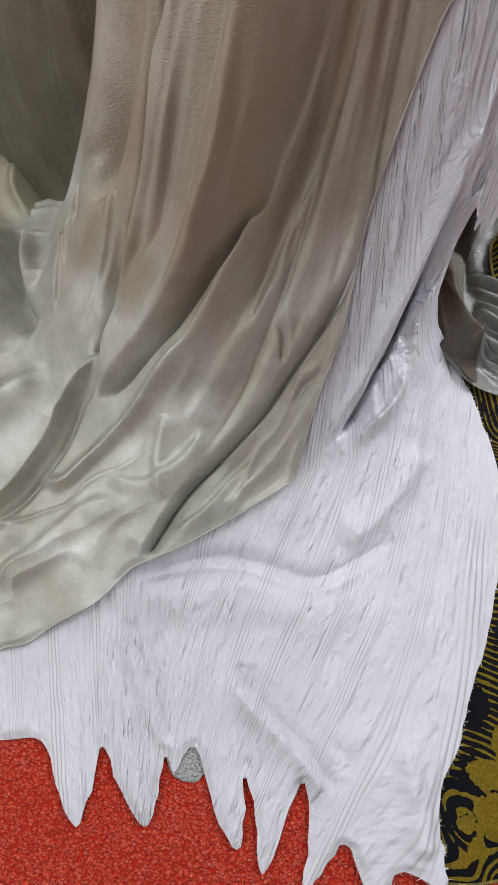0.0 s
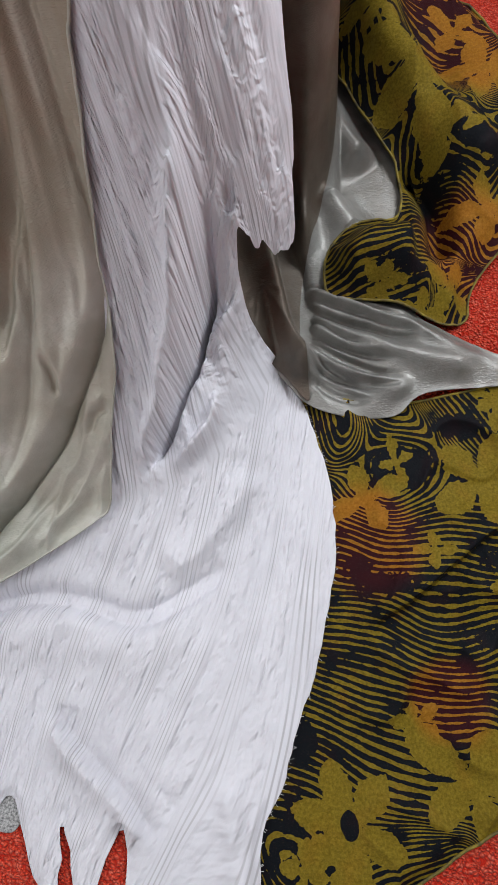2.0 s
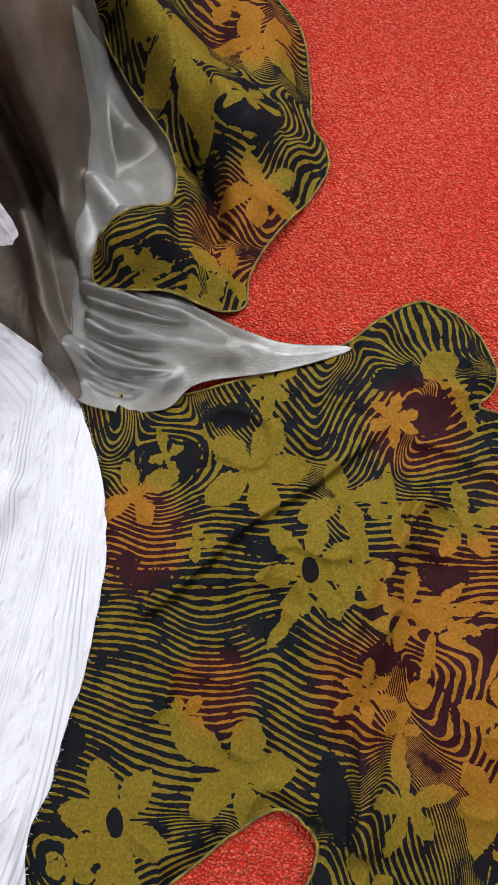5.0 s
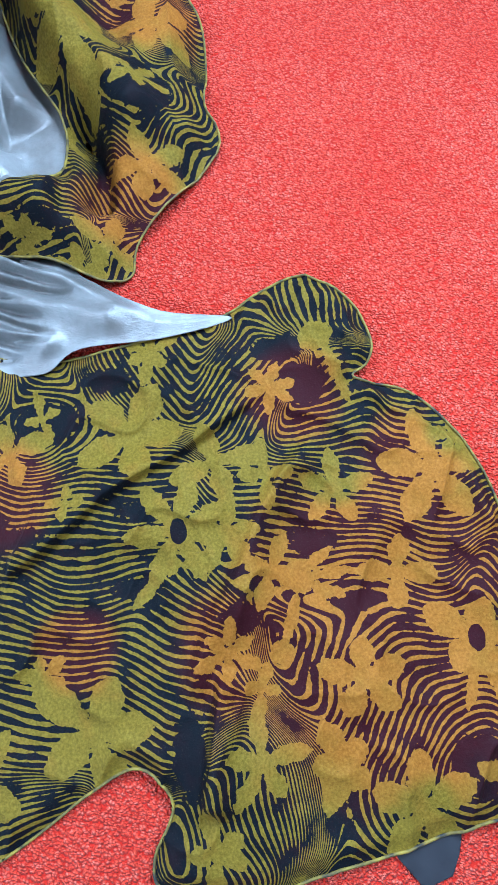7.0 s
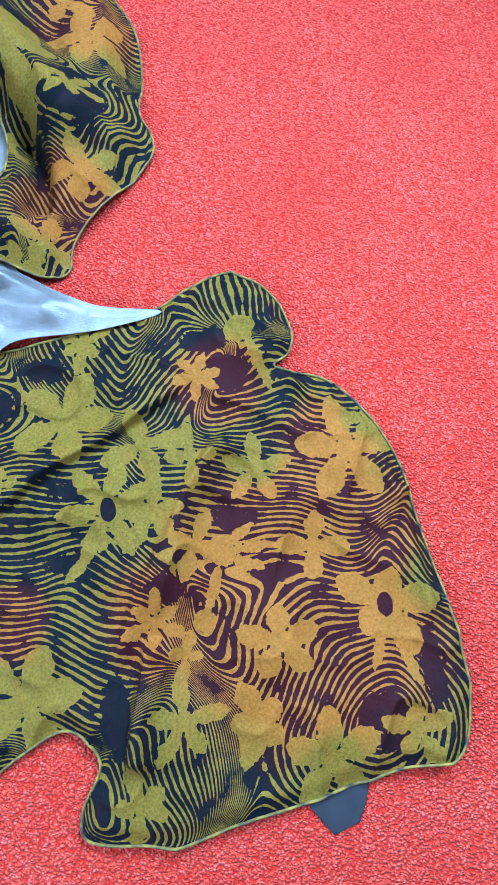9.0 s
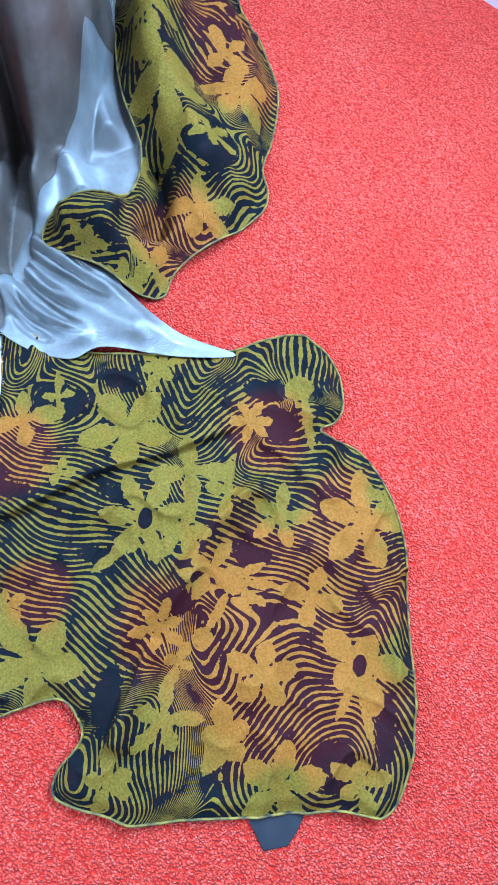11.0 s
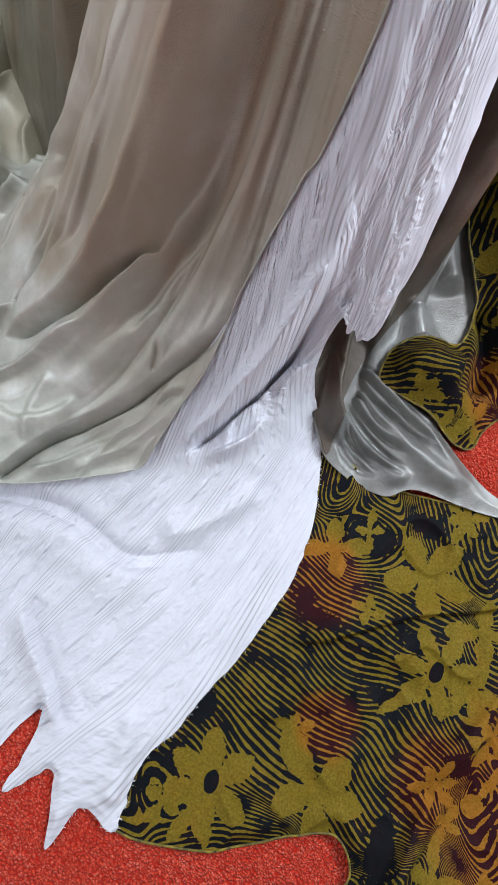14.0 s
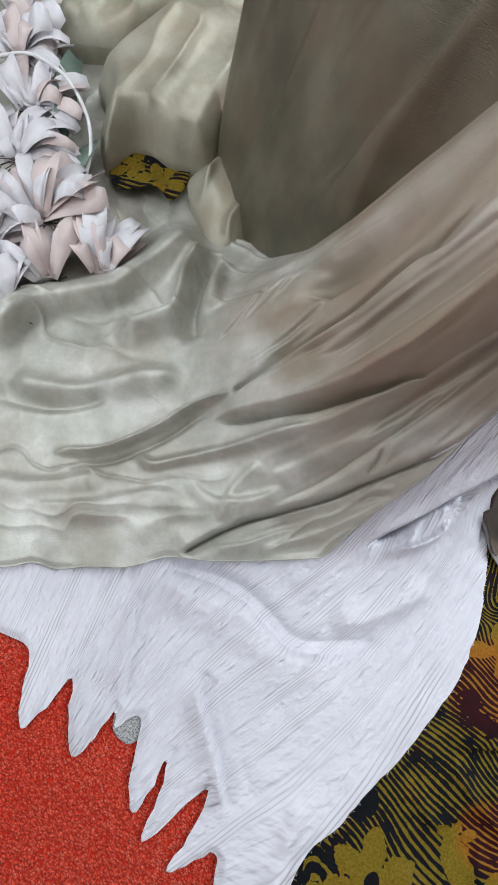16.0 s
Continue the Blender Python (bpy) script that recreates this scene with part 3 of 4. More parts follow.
def low_height(x, y):
    z = 0.006 + 0.012 * edge_lift(x, y, LOW_EDGE[::2], 0.03)
    z = z + 0.015 * bumps(x, y, 0.13, 5) + 0.004 * bumps(x, y, 0.05, 6)
    z = z + 0.010 * creases(x * 0.6 + y, y * 0.5 - x, 0.09, 15) + 0.004 * creases(x + y * 0.3, y * 0.6, 0.05, 16)
    z = z + fold(x, y, [(0.86, 0.17), (0.74, 0.09), (0.62, 0.03), (0.50, -0.06), (0.42, -0.10)], 0.024, 0.006, 0.045)
    z = z + fold(x, y, [(0.94, 0.10), (0.85, 0.0), (0.80, -0.10), (0.74, -0.20), (0.70, -0.30)], 0.022, 0.03, 0.012)
    z = z + fold(x, y, [(0.96, 0.36), (0.99, 0.28), (0.97, 0.20), (1.06, 0.13)], 0.016, 0.02, 0.035)
    z = z + fold(x, y, [(0.76, -0.24), (0.74, -0.33), (0.72, -0.43)], 0.03, 0.03, 0.008)
    z = z + fold(x, y, [(1.16, 0.04), (1.185, -0.1), (1.205, -0.28)], 0.010, 0.012, 0.015)
    return np.maximum(0.007 + (z - 0.007) * step(x, 0.36, 0.48), 0.003)


def hem(edge, height, parent, radius=0.0022):
    line = np.vstack([edge, edge[:1]])
    z = height(line[:, 0], line[:, 1])
    part("hem", cord("hem", np.column_stack([line, z + radius * 0.4]), radius, HEM_THREAD), parent, "rolled olive and black hem")


scarf = sheet("printed_scarf", LOW_EDGE, low_height, 0.003, PRINT, print_fields(LOW_FLOWERS, LOW_LEAVES, LOW_FLOW, LOW_PLAIN, LOW_WARM, LOW_COOL))
tagged(scarf, "black and maroon chiffon scarf with olive and amber flowers", "scarf")
hem(LOW_EDGE, low_height, scarf)

UP_FLOWERS = [
    (0.690, 0.712, 0.046, 60, 5, 0.34, 0), (0.583, 0.790, 0.100, 70, 5, 0.38, 0), (0.692, 0.571, 0.064, 40, 5, 0.40, 0), (0.615, 0.700, 0.055, 260, 3, 0.40, 0),
    (0.720, 0.850, 0.075, 110, 5, 0.40, 0), (0.680, 0.945, 0.06, 130, 4, 0.40, 0), (0.572, 1.131, 0.07, 10, 5, 0.4, 0), (0.522, 0.919, 0.05, 10, 5, 0.4, 0), (0.620, 0.440, 0.050, 60, 4, 0.4, 0),
    (0.500, 0.435, 0.032, 0, 5, 0.4, 0), (0.568, 0.400, 0.040, 90, 4, 0.42, 0), (0.560, 0.640, 0.040, 90, 3, 0.3, 0)]
UP_FLOW = [(0.690, 0.700, 0.09, None), (0.500, 0.490, 0.06, 110), (0.630, 0.560, 0.05, 25), (0.500, 0.850, 0.06, 0), (0.620, 0.960, 0.08, 60), (0.760, 0.850, 0.05, 100), (0.73, 0.60, 0.05, 140), (0.55, 1.15, 0.1, 120), (0.64, 0.43, 0.03, 130)]
UP_PLAIN = [(0.690, 0.700, 0.055, 0.060), (0.540, 0.455, 0.040, 0.010), (0.610, 0.620, 0.014, 0.05), (0.60, 0.87, 0.05, 0.02), (0.66, 1.0, 0.05, 0.02)]
UP_EDGE = flowing([
    (0.410, 0.46), (0.42, 0.51), (0.467, 0.56), (0.545, 0.58), (0.55, 0.685), (0.49, 0.79), (0.44, 0.95), (0.42, 1.15), (0.42, 1.30), (0.58, 1.30),
    (0.69, 1.12), (0.765, 1.0), (0.805, 0.90), (0.808, 0.80), (0.80, 0.72), (0.816, 0.625), (0.675, 0.465), (0.652, 0.397), (0.61, 0.384), (0.55, 0.405),
    (0.48, 0.42), (0.42, 0.43)], 6, True)


def up_height(x, y):
    z = 0.012 + 0.040 * step(x, 0.64, 0.50) + 0.045 * edge_lift(x, y, UP_EDGE[::2], 0.06)
    z = z + fold(x, y, [(0.50, 1.10), (0.54, 0.90), (0.62, 0.76), (0.69, 0.66), (0.72, 0.60)], 0.07, 0.05, 0.06)
    z = z + fold(x, y, [(0.43, 0.47), (0.49, 0.50), (0.56, 0.50)], 0.035, 0.05, 0.04)
    z = z - fold(x, y, [(0.57, 0.70), (0.61, 0.60), (0.61, 0.48)], 0.06, 0.022, 0.022)
    return np.maximum(z + 0.012 * bumps(x, y, 0.09, 8) + 0.005 * bumps(x, y, 0.04, 12) + 0.006 * creases(x, y * 0.6, 0.06, 13), 0.004)


scarf_end = sheet("printed_scarf", UP_EDGE, up_height, 0.003, PRINT, print_fields(UP_FLOWERS, [], UP_FLOW, UP_PLAIN, [(0.66, 0.52, 0.09), (0.71, 0.90, 0.10), (0.66, 1.02, 0.1)], [(0.63, 0.72, 0.07)]))
tagged(scarf_end, "crumpled printed chiffon scarf end lying over grey satin", "scarf")
hem(UP_EDGE, up_height, scarf_end)

tab = sheet("label_tab", np.array([(0.976, -0.47), (0.976, -0.509), (1.008, -0.550), (1.048, -0.537), (1.062, -0.512), (1.075, -0.47)]), lambda x, y: 0.003 + 0.002 * bumps(x, y, 0.03, 2), 0.004, BLACK_CHIFFON)
part("corner_flap", tab, scarf, "turned-under black corner")


# ---- grey satin behind, trailing out over the carpet ----
BACK_EDGE = flowing([
    (0.815, 0.296), (0.70, 0.318), (0.60, 0.372), (0.56, 0.42), (0.60, 0.55), (0.58, 0.75), (0.55, 1.0), (0.50, 1.15), (0.2, 1.15), (0.13, 0.95), (0.14, 0.65),
    (0.2, 0.46), (0.26, 0.37), (0.33, 0.30), (0.372, 0.252), (0.434, 0.228), (0.51, 0.225), (0.565, 0.262), (0.70, 0.270)], 6, True)


def back_height(x, y):
    z = 0.03 + 0.65 * step(y - 0.25 * np.maximum(0.3 - x, 0), 0.57, 0.80) * step(x, 0.455, 0.395)
    z = z + 0.012 * bumps(x, y, 0.10, 21) * step(y, 0.42, 0.5)
    z = z + fold(x, y, [(0.35, 0.46), (0.45, 0.415), (0.56, 0.375), (0.70, 0.31)], 0.020, 0.022, 0.022)
    z = z + fold(x, y, [(0.35, 0.41), (0.44, 0.365), (0.54, 0.325), (0.66, 0.296)], 0.022, 0.022, 0.022)
    z = z + fold(x, y, [(0.36, 0.34), (0.43, 0.300), (0.50, 0.275), (0.55, 0.27)], 0.016, 0.020, 0.018)
    z = z - fold(x, y, [(0.35, 0.440), (0.42, 0.400), (0.50, 0.372), (0.58, 0.350)], 0.020, 0.004, 0.012, 0.3)
    z = z - fold(x, y, [(0.36, 0.380), (0.42, 0.335), (0.48, 0.305), (0.54, 0.290)], 0.020, 0.004, 0.012, 0.3)
    z = z - fold(x, y, [(0.38, 0.300), (0.43, 0.270), (0.48, 0.250)], 0.014, 0.004, 0.010, 0.3)
    z = z - fold(x, y, [(0.355, 0.465), (0.42, 0.445), (0.50, 0.405), (0.56, 0.385)], 0.014, 0.003, 0.007, 0.3)
    z = z - fold(x, y, [(0.355, 0.42), (0.40, 0.385), (0.44, 0.358), (0.49, 0.340)], 0.016, 0.003, 0.008, 0.3)
    z = z - fold(x, y, [(0.365, 0.33), (0.41, 0.295), (0.45, 0.280), (0.50, 0.262)], 0.014, 0.003, 0.008, 0.3)
    for line in ([(0.352, 0.452), (0.42, 0.425), (0.50, 0.390), (0.58, 0.360)], [(0.355, 0.405), (0.41, 0.362), (0.47, 0.335), (0.53, 0.318)], [(0.368, 0.352), (0.42, 0.305), (0.47, 0.285), (0.54, 0.280)], [(0.378, 0.30), (0.42, 0.268), (0.47, 0.250)]):
        z = z + pleat(x, y, line, -0.020, 0.016, 0.014, 0.3, 0.003)
    z = z + 0.004 * creases(np.arctan2(y - 0.47, x - 0.30) * 0.12, np.hypot(x - 0.30, y - 0.47) * 0.25, 0.03, 23) * step(y, 0.48, 0.42)
    z = z + fold(x, y, [(0.30, 0.60), (0.33, 0.48), (0.35, 0.38), (0.38, 0.28)], 0.05, 0.02, 0.03)
    z = z + fold(x, y, [(0.41, 0.9), (0.45, 0.76), (0.50, 0.68)], 0.05, 0.03, 0.04)
    z = z + fold(x, y, [(0.42, 0.62), (0.46, 0.56), (0.5, 0.5)], 0.04, 0.03, 0.03)
    z = z - fold(x, y, [(0.315, 0.90), (0.322, 0.76), (0.324, 0.67), (0.343, 0.53), (0.358, 0.43), (0.374, 0.335)], 0.14, 0.018, 0.012)
    z = z + fold(x, y, [(0.37, 0.90), (0.375, 0.70), (0.378, 0.58), (0.372, 0.49)], 0.06, 0.022, 0.022)
    lift = edge_lift(x, y, BACK_EDGE[::2], 0.03)
    z = np.maximum(0.024 + (z - 0.024) * (0.15 + 0.85 * lift), 0.02)
    return np.where(inside(x, y, UP_EDGE), np.maximum(np.minimum(z, up_height(x, y) - 0.012), 0.004), z)


back = sheet("satin_cloth", BACK_EDGE, back_height, 0.0025, SATIN_BACK)
tagged(back, "crumpled silver-grey satin cloth trailing onto the scarf", "cloth")

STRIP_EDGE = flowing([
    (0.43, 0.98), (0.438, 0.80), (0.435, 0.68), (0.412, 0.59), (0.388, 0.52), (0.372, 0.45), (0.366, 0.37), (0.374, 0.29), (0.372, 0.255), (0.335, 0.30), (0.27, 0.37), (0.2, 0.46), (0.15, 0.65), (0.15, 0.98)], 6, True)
strip = sheet("satin_strip", STRIP_EDGE, lambda x, y: back_height(x, y) + 0.007, 0.0026, SATIN_UMBER_SHADED)
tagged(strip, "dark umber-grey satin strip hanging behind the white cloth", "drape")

# ---- white crinkled cotton ----
GREY_EDGE = flowing([
    (-0.75, -0.33), (-0.55, -0.265), (-0.443, -0.212), (-0.398, -0.178), (-0.355, -0.168), (-0.308, -0.138), (-0.244, -0.104), (-0.200, -0.064), (-0.178, -0.048), (-0.105, -0.017), (-0.003, 0.041),
    (0.045, 0.070), (0.065, 0.086), (0.077, 0.130), (0.096, 0.188), (0.117, 0.240), (0.126, 0.282), (0.131, 0.318), (0.144, 0.352), (0.162, 0.384),
    (0.177, 0.398), (0.19, 0.45), (0.18, 0.57), (0.0, 0.62), (-0.3, 0.75), (-0.6, 1.2), (-1.1, 1.25), (-1.3, 0.6), (-1.0, 0.0)], 6, True)
WHITE_EDGE = np.array([
    (0.20, 0.595), (0.26, 0.582), (0.305, 0.555), (0.335, 0.52), (0.348, 0.485), (0.352, 0.46), (0.351, 0.44), (0.345, 0.428), (0.330, 0.412), (0.303, 0.396), (0.279, 0.383), (0.275, 0.368), (0.292, 0.352), (0.318, 0.333), (0.337, 0.311), (0.371, 0.24), (0.393, 0.165), (0.403, 0.073),
    (0.401, 0.0), (0.381, -0.086), (0.359, -0.165), (0.326, -0.25), (0.305, -0.311), (0.278, -0.366), (0.272, -0.42), (0.276, -0.463), (0.268, -0.493),
    (0.203, -0.479), (0.182, -0.559), (0.16, -0.50), (0.134, -0.44), (0.10, -0.48), (0.072, -0.504), (0.082, -0.44), (0.077, -0.36), (0.045, -0.42), (0.014, -0.482),
    (0.003, -0.41), (-0.014, -0.34), (-0.012, -0.40), (-0.023, -0.455), (-0.058, -0.40), (-0.089, -0.314), (-0.119, -0.354), (-0.133, -0.325), (-0.142, -0.38), (-0.16, -0.425),
    (-0.20, -0.375), (-0.232, -0.314), (-0.243, -0.38), (-0.265, -0.427), (-0.298, -0.37), (-0.325, -0.311), (-0.39, -0.311), (-0.5, -0.29), (-0.6, -0.2), (-0.52, -0.06), (-0.3, 0.1), (0.0, 0.2)])
WHITE_EDGE = flowing(np.vstack([WHITE_EDGE, [(0.07, 0.28), (0.11, 0.36), (0.135, 0.45), (0.14, 0.57)]]), 4, True)


# the ragged, slightly scalloped run of the edge
WHITE_EDGE = WHITE_EDGE + np.column_stack([0.0028 * bumps(WHITE_EDGE[:, 0], WHITE_EDGE[:, 1], 0.013, k) for k in (91, 92)])


def white_height(x, y):
    # the deep groove between the front panel and the one behind, and the crests beside it
    groove = [(0.245, 0.40), (0.237, 0.371), (0.233, 0.352), (0.223, 0.331), (0.218, 0.316), (0.211, 0.300), (0.200, 0.274), (0.181, 0.242), (0.162, 0.203), (0.138, 0.167), (0.116, 0.132)]
    push = pleat(x, y, groove, 0.075, 0.016, 0.024, 0.2, 0.0035)
    push = push + fold(x, y, [(0.31, 0.47), (0.285, 0.40), (0.268, 0.36), (0.250, 0.315), (0.235, 0.27)], 0.006, 0.020, 0.014, 0.35)
    across, along = white_grain(x, y)
    push = push + 0.0042 * bumps(across, along * 0.22, 0.013, 35) + 0.0012 * bumps(across, along * 0.3, 0.007, 36)
    push = push * (1 - 0.35 * step(drape(x, y), 0.25, 0.6))
    under = step(np.abs(along_line(x, y, np.vstack([GREY_EDGE[::2], GREY_EDGE[:1]]))[0]) * inside(x, y, GREY_EDGE), 0.004, 0.03)
    z = 0.014 + np.maximum(drape(x, y, push - 0.03 * under) - 0.012, 0)
    z = z + fold(x, y, [(0.238, 0.262), (0.232, 0.237), (0.218, 0.200), (0.185, 0.164), (0.157, 0.140)], 0.032, 0.010, 0.006, 0.3)
    z = z - fold(x, y, [(-0.20, -0.074), (-0.109, -0.05), (-0.027, -0.046), (0.037, -0.064), (0.1, -0.081), (0.173, -0.05), (0.248, 0.004)], 0.036, 0.018, 0.009)
    z = z + fold(x, y, [(-0.19, -0.11), (-0.09, -0.09), (0.0, -0.085), (0.1, -0.11), (0.2, -0.07)], 0.022, 0.02, 0.05)
    z = z + fold(x, y, [(0.14, -0.02), (0.22, 0.05), (0.29, 0.14)], 0.016, 0.03, 0.014)
    z = z + pleat(x, y, [(-0.04, -0.20), (0.027, -0.272), (0.078, -0.319), (0.126, -0.386)], 0.060, 0.024, 0.034, 0.2, 0.007)
    z = z + pleat(x, y, [(-0.22, -0.13), (-0.175, -0.202), (-0.146, -0.274), (-0.126, -0.321)], 0.030, 0.02, 0.03, 0.2, 0.006)
    z = z + fold(x, y, [(0.22, -0.30), (0.24, -0.38), (0.245, -0.46)], 0.012, 0.016, 0.02)
    z = z + 0.004 * bumps(x, y, 0.12, 31) + 0.002 * bumps(x, y, 0.03, 32)
    z = z + 0.0026 * bumps(across, along * 0.1, 0.014, 33) + 0.0018 * bumps(across, along * 0.3, 0.008, 34)
    lift = edge_lift(x, y, WHITE_EDGE, 0.015)
    z = np.maximum(np.where(drape(x, y) < 0.04, 0.007 + (z - 0.007) * lift, z), 0.004)
    z = z + step(x, 0.2, 0.27) * np.maximum(low_height(x, y) + 0.005 + 0.003 * bumps(across, along * 0.12, 0.014, 33) - z, 0)
    return np.maximum(z - 0.02 * under, 0.002)


def white_grain(x, y):
    """Where a point lies across and along the pleats: down the hung part, then fanned over the floor."""
    d, th = polar(x, y)
    r = foot(th)
    out = np.maximum(d, r)
    fx, fy = APEX[0] + out * np.cos(np.radians(th)), APEX[1] + out * np.sin(np.radians(th))
    lean = spline1(fx, (-0.6, -0.27, -0.12, 0.05, 0.15, 0.25, 0.35), (-0.1, -0.1, 0.3, 0.45, 0.4, 0.26, 0.18))
    return fx - lean * fy, np.where(d < r, r + drape(fx, fy) - drape(x, y), d)


white = sheet("white_cloth", WHITE_EDGE, white_height, 0.003, COTTON, lambda x, y: dict(zip(("across", "along"), white_grain(x, y))))
tagged(white, "white crinkled cotton cloth with a ragged pointed hem", "cloth")


def frayed_edge(line, height, count, parent):
    """Short loose threads along an edge."""
    verts, faces = [], []
    for _ in range(count):
        i = random.randrange(len(line) - 1)
        p = Vector(line[i]).lerp(Vector(line[i + 1]), random.random())
        d = Vector(line[i + 1]) - Vector(line[i])
        out = Vector((d.y, -d.x)).normalized() * random.uniform(0.002, 0.006) + d.normalized() * random.uniform(-0.005, 0.005)
        z = float(height(np.array([p.x]), np.array([p.y]))[0])
        a, b = Vector((p.x, p.y, z)), Vector((p.x - out.x, p.y - out.y, max(z - 0.002, 0.002)))
        w = (b - a).cross(Vector((0, 0, 1))).normalized() * 0.0003
        n = len(verts)
        verts += [a - w, a + w, b + w * 0.6, b - w * 0.6, (a + b) / 2 + Vector((0, 0, 0.001))]
        faces += [(n, n + 1, n + 4), (n + 1, n + 2, n + 4), (n + 2, n + 3, n + 4), (n + 3, n, n + 4)]
    tagged(part("frayed_edge", mesh_object("frayed_edge", verts, faces, WHITE_THREAD), parent, "loose white threads"), kind="stuff")


frayed_edge(WHITE_EDGE[54:112], white_height, 90, white)
lining = sheet("lining_patch", flowing([(-0.135, -0.30), (-0.125, -0.352), (-0.10, -0.366), (-0.078, -0.36), (-0.06, -0.31), (-0.09, -0.28)], 4, True), lambda x, y: 0.003 + 0 * x, 0.004, TWEED)
tagged(lining, "scrap of grey flecked tweed under the white hem", "fabric scrap")

# ---- hung grey satin ----
def grey_height(x, y):
    d, th = polar(x, y)
    arc = np.radians(th) * 0.4 + 0.25 * (d - 0.3)
    hung = step(drape(x, y), 0.05, 0.22)
    seam = [(0.085, 0.42), (0.044, 0.361), (0.029, 0.342), (0.014, 0.320), (-0.004, 0.305), (-0.023, 0.288), (-0.045, 0.275), (-0.066, 0.262), (-0.087, 0.251), (-0.128, 0.236), (-0.178, 0.212), (-0.234, 0.190)]
    push = pleat(x, y, seam, 0.053, 0.022, 0.014, 0.12)
    # broad valleys and the crests between them
    push = push - fold(x, y, [(0.115, 0.43), (0.088, 0.388), (0.076, 0.371), (0.061, 0.350), (0.044, 0.327), (0.028, 0.303), (0.016, 0.284), (-0.010, 0.251), (-0.054, 0.209)], 0.034, 0.013, 0.013, 0.4)
    push = push + fold(x, y, [(0.09, 0.41), (0.061, 0.371), (0.039, 0.342), (0.017, 0.309), (-0.004, 0.287), (-0.024, 0.266), (-0.079, 0.218), (-0.153, 0.181)], 0.012, 0.009, 0.008, 0.4)
    push = push + fold(x, y, [(0.135, 0.42), (0.118, 0.385), (0.098, 0.345), (0.078, 0.308), (0.055, 0.27), (0.02, 0.225)], 0.012, 0.014, 0.016, 0.45)
    # the crest beside the deep hollow, and the hollow
    push = push + pleat(x, y, [(-0.04, 0.40), (-0.055, 0.368), (-0.074, 0.360), (-0.091, 0.343), (-0.108, 0.328), (-0.153, 0.299), (-0.197, 0.254), (-0.217, 0.229)], -0.028, 0.012, 0.020, 0.1)
    push = push - fold(x, y, [(-0.06, 0.46), (-0.085, 0.408), (-0.106, 0.392), (-0.128, 0.380), (-0.160, 0.372), (-0.20, 0.37)], 0.085, 0.014, 0.030, 0.55)
    # small pleats
    push = push + pleat(x, y, [(-0.034, 0.355), (-0.055, 0.344), (-0.069, 0.331), (-0.097, 0.306), (-0.136, 0.292)], 0.016, 0.009, 0.006, 0.3)
    push = push + pleat(x, y, [(0.007, 0.340), (-0.007, 0.321), (-0.034, 0.288), (-0.068, 0.267)], 0.020, 0.012, 0.006, 0.3)
    push = push + pleat(x, y, [(-0.079, 0.304), (-0.131, 0.295), (-0.160, 0.279), (-0.19, 0.25)], -0.010, 0.008, 0.010, 0.3)
    for line in ([(-0.245, 0.260), (-0.193, 0.305), (-0.164, 0.337), (-0.142, 0.366), (-0.124, 0.388)], [(-0.233, 0.360), (-0.206, 0.403), (-0.166, 0.399), (-0.14, 0.40)],
                 [(-0.265, 0.333), (-0.239, 0.390), (-0.211, 0.418)], [(-0.29, 0.30), (-0.265, 0.36), (-0.245, 0.42)], [(-0.20, 0.275), (-0.165, 0.312), (-0.14, 0.335)]):
        push = push + pleat(x, y, line, -0.010, 0.008, 0.009, 0.3)
    for line in ([(0.045, 0.205), (0.048, 0.232), (0.040, 0.252)], [(0.11, 0.19), (0.085, 0.165), (0.05, 0.12)], [(0.10, 0.215), (0.07, 0.20), (0.055, 0.175)]):
        push = push + pleat(x, y, line, 0.013, 0.010, 0.008, 0.3)
    push = push + 0.006 * bumps(arc, d * 0.16, 0.022, 44) + 0.0018 * bumps(arc, d * 0.3, 0.009, 45)
    push = push - 0.006 * creases(arc + 0.006 * bumps(x, y, 0.08, 39), d * 0.12, 0.045, 49)
    push = push * (1 - 0.5 * step(drape(x, y), 0.25, 0.65))
    z = 0.022 + np.maximum(drape(x, y, push * hung) - 0.005, 0)
    low = 1 - hung
    z = z + low * pleat(x, y, seam, 0.02, 0.025, 0.012)
    # the overlapping edge above the lowest layer
    z = z + pleat(x, y, [(0.150, 0.345), (0.135, 0.322), (0.118, 0.289), (0.096, 0.262), (0.074, 0.237), (0.050, 0.211), (0.027, 0.183), (-0.001, 0.154), (-0.052, 0.108), (-0.109, 0.053), (-0.172, -0.036)], 0.044, 0.030, 0.022, 0.04, 0.0022)
    # the rolled cord of cloth and the pocket under it
    z = z + fold(x, y, [(-0.215, 0.245), (-0.245, 0.216), (-0.273, 0.192), (-0.322, 0.129), (-0.392, 0.056), (-0.481, 0.012)], 0.040, 0.007, 0.008)
    z = z - fold(x, y, [(-0.225, 0.205), (-0.255, 0.183), (-0.30, 0.12), (-0.37, 0.045), (-0.46, -0.005)], 0.012, 0.006, 0.005)
    z = z + fold(x, y, [(-0.339, 0.089), (-0.293, 0.075), (-0.24, 0.112), (-0.143, 0.18), (-0.068, 0.223)], 0.026, 0.010, 0.008)
    # the pool of satin
    z = z + fold(x, y, [(-0.49, 0.258), (-0.438, 0.304), (-0.401, 0.349), (-0.432, 0.444), (-0.435, 0.531)], 0.055, 0.016, 0.035)
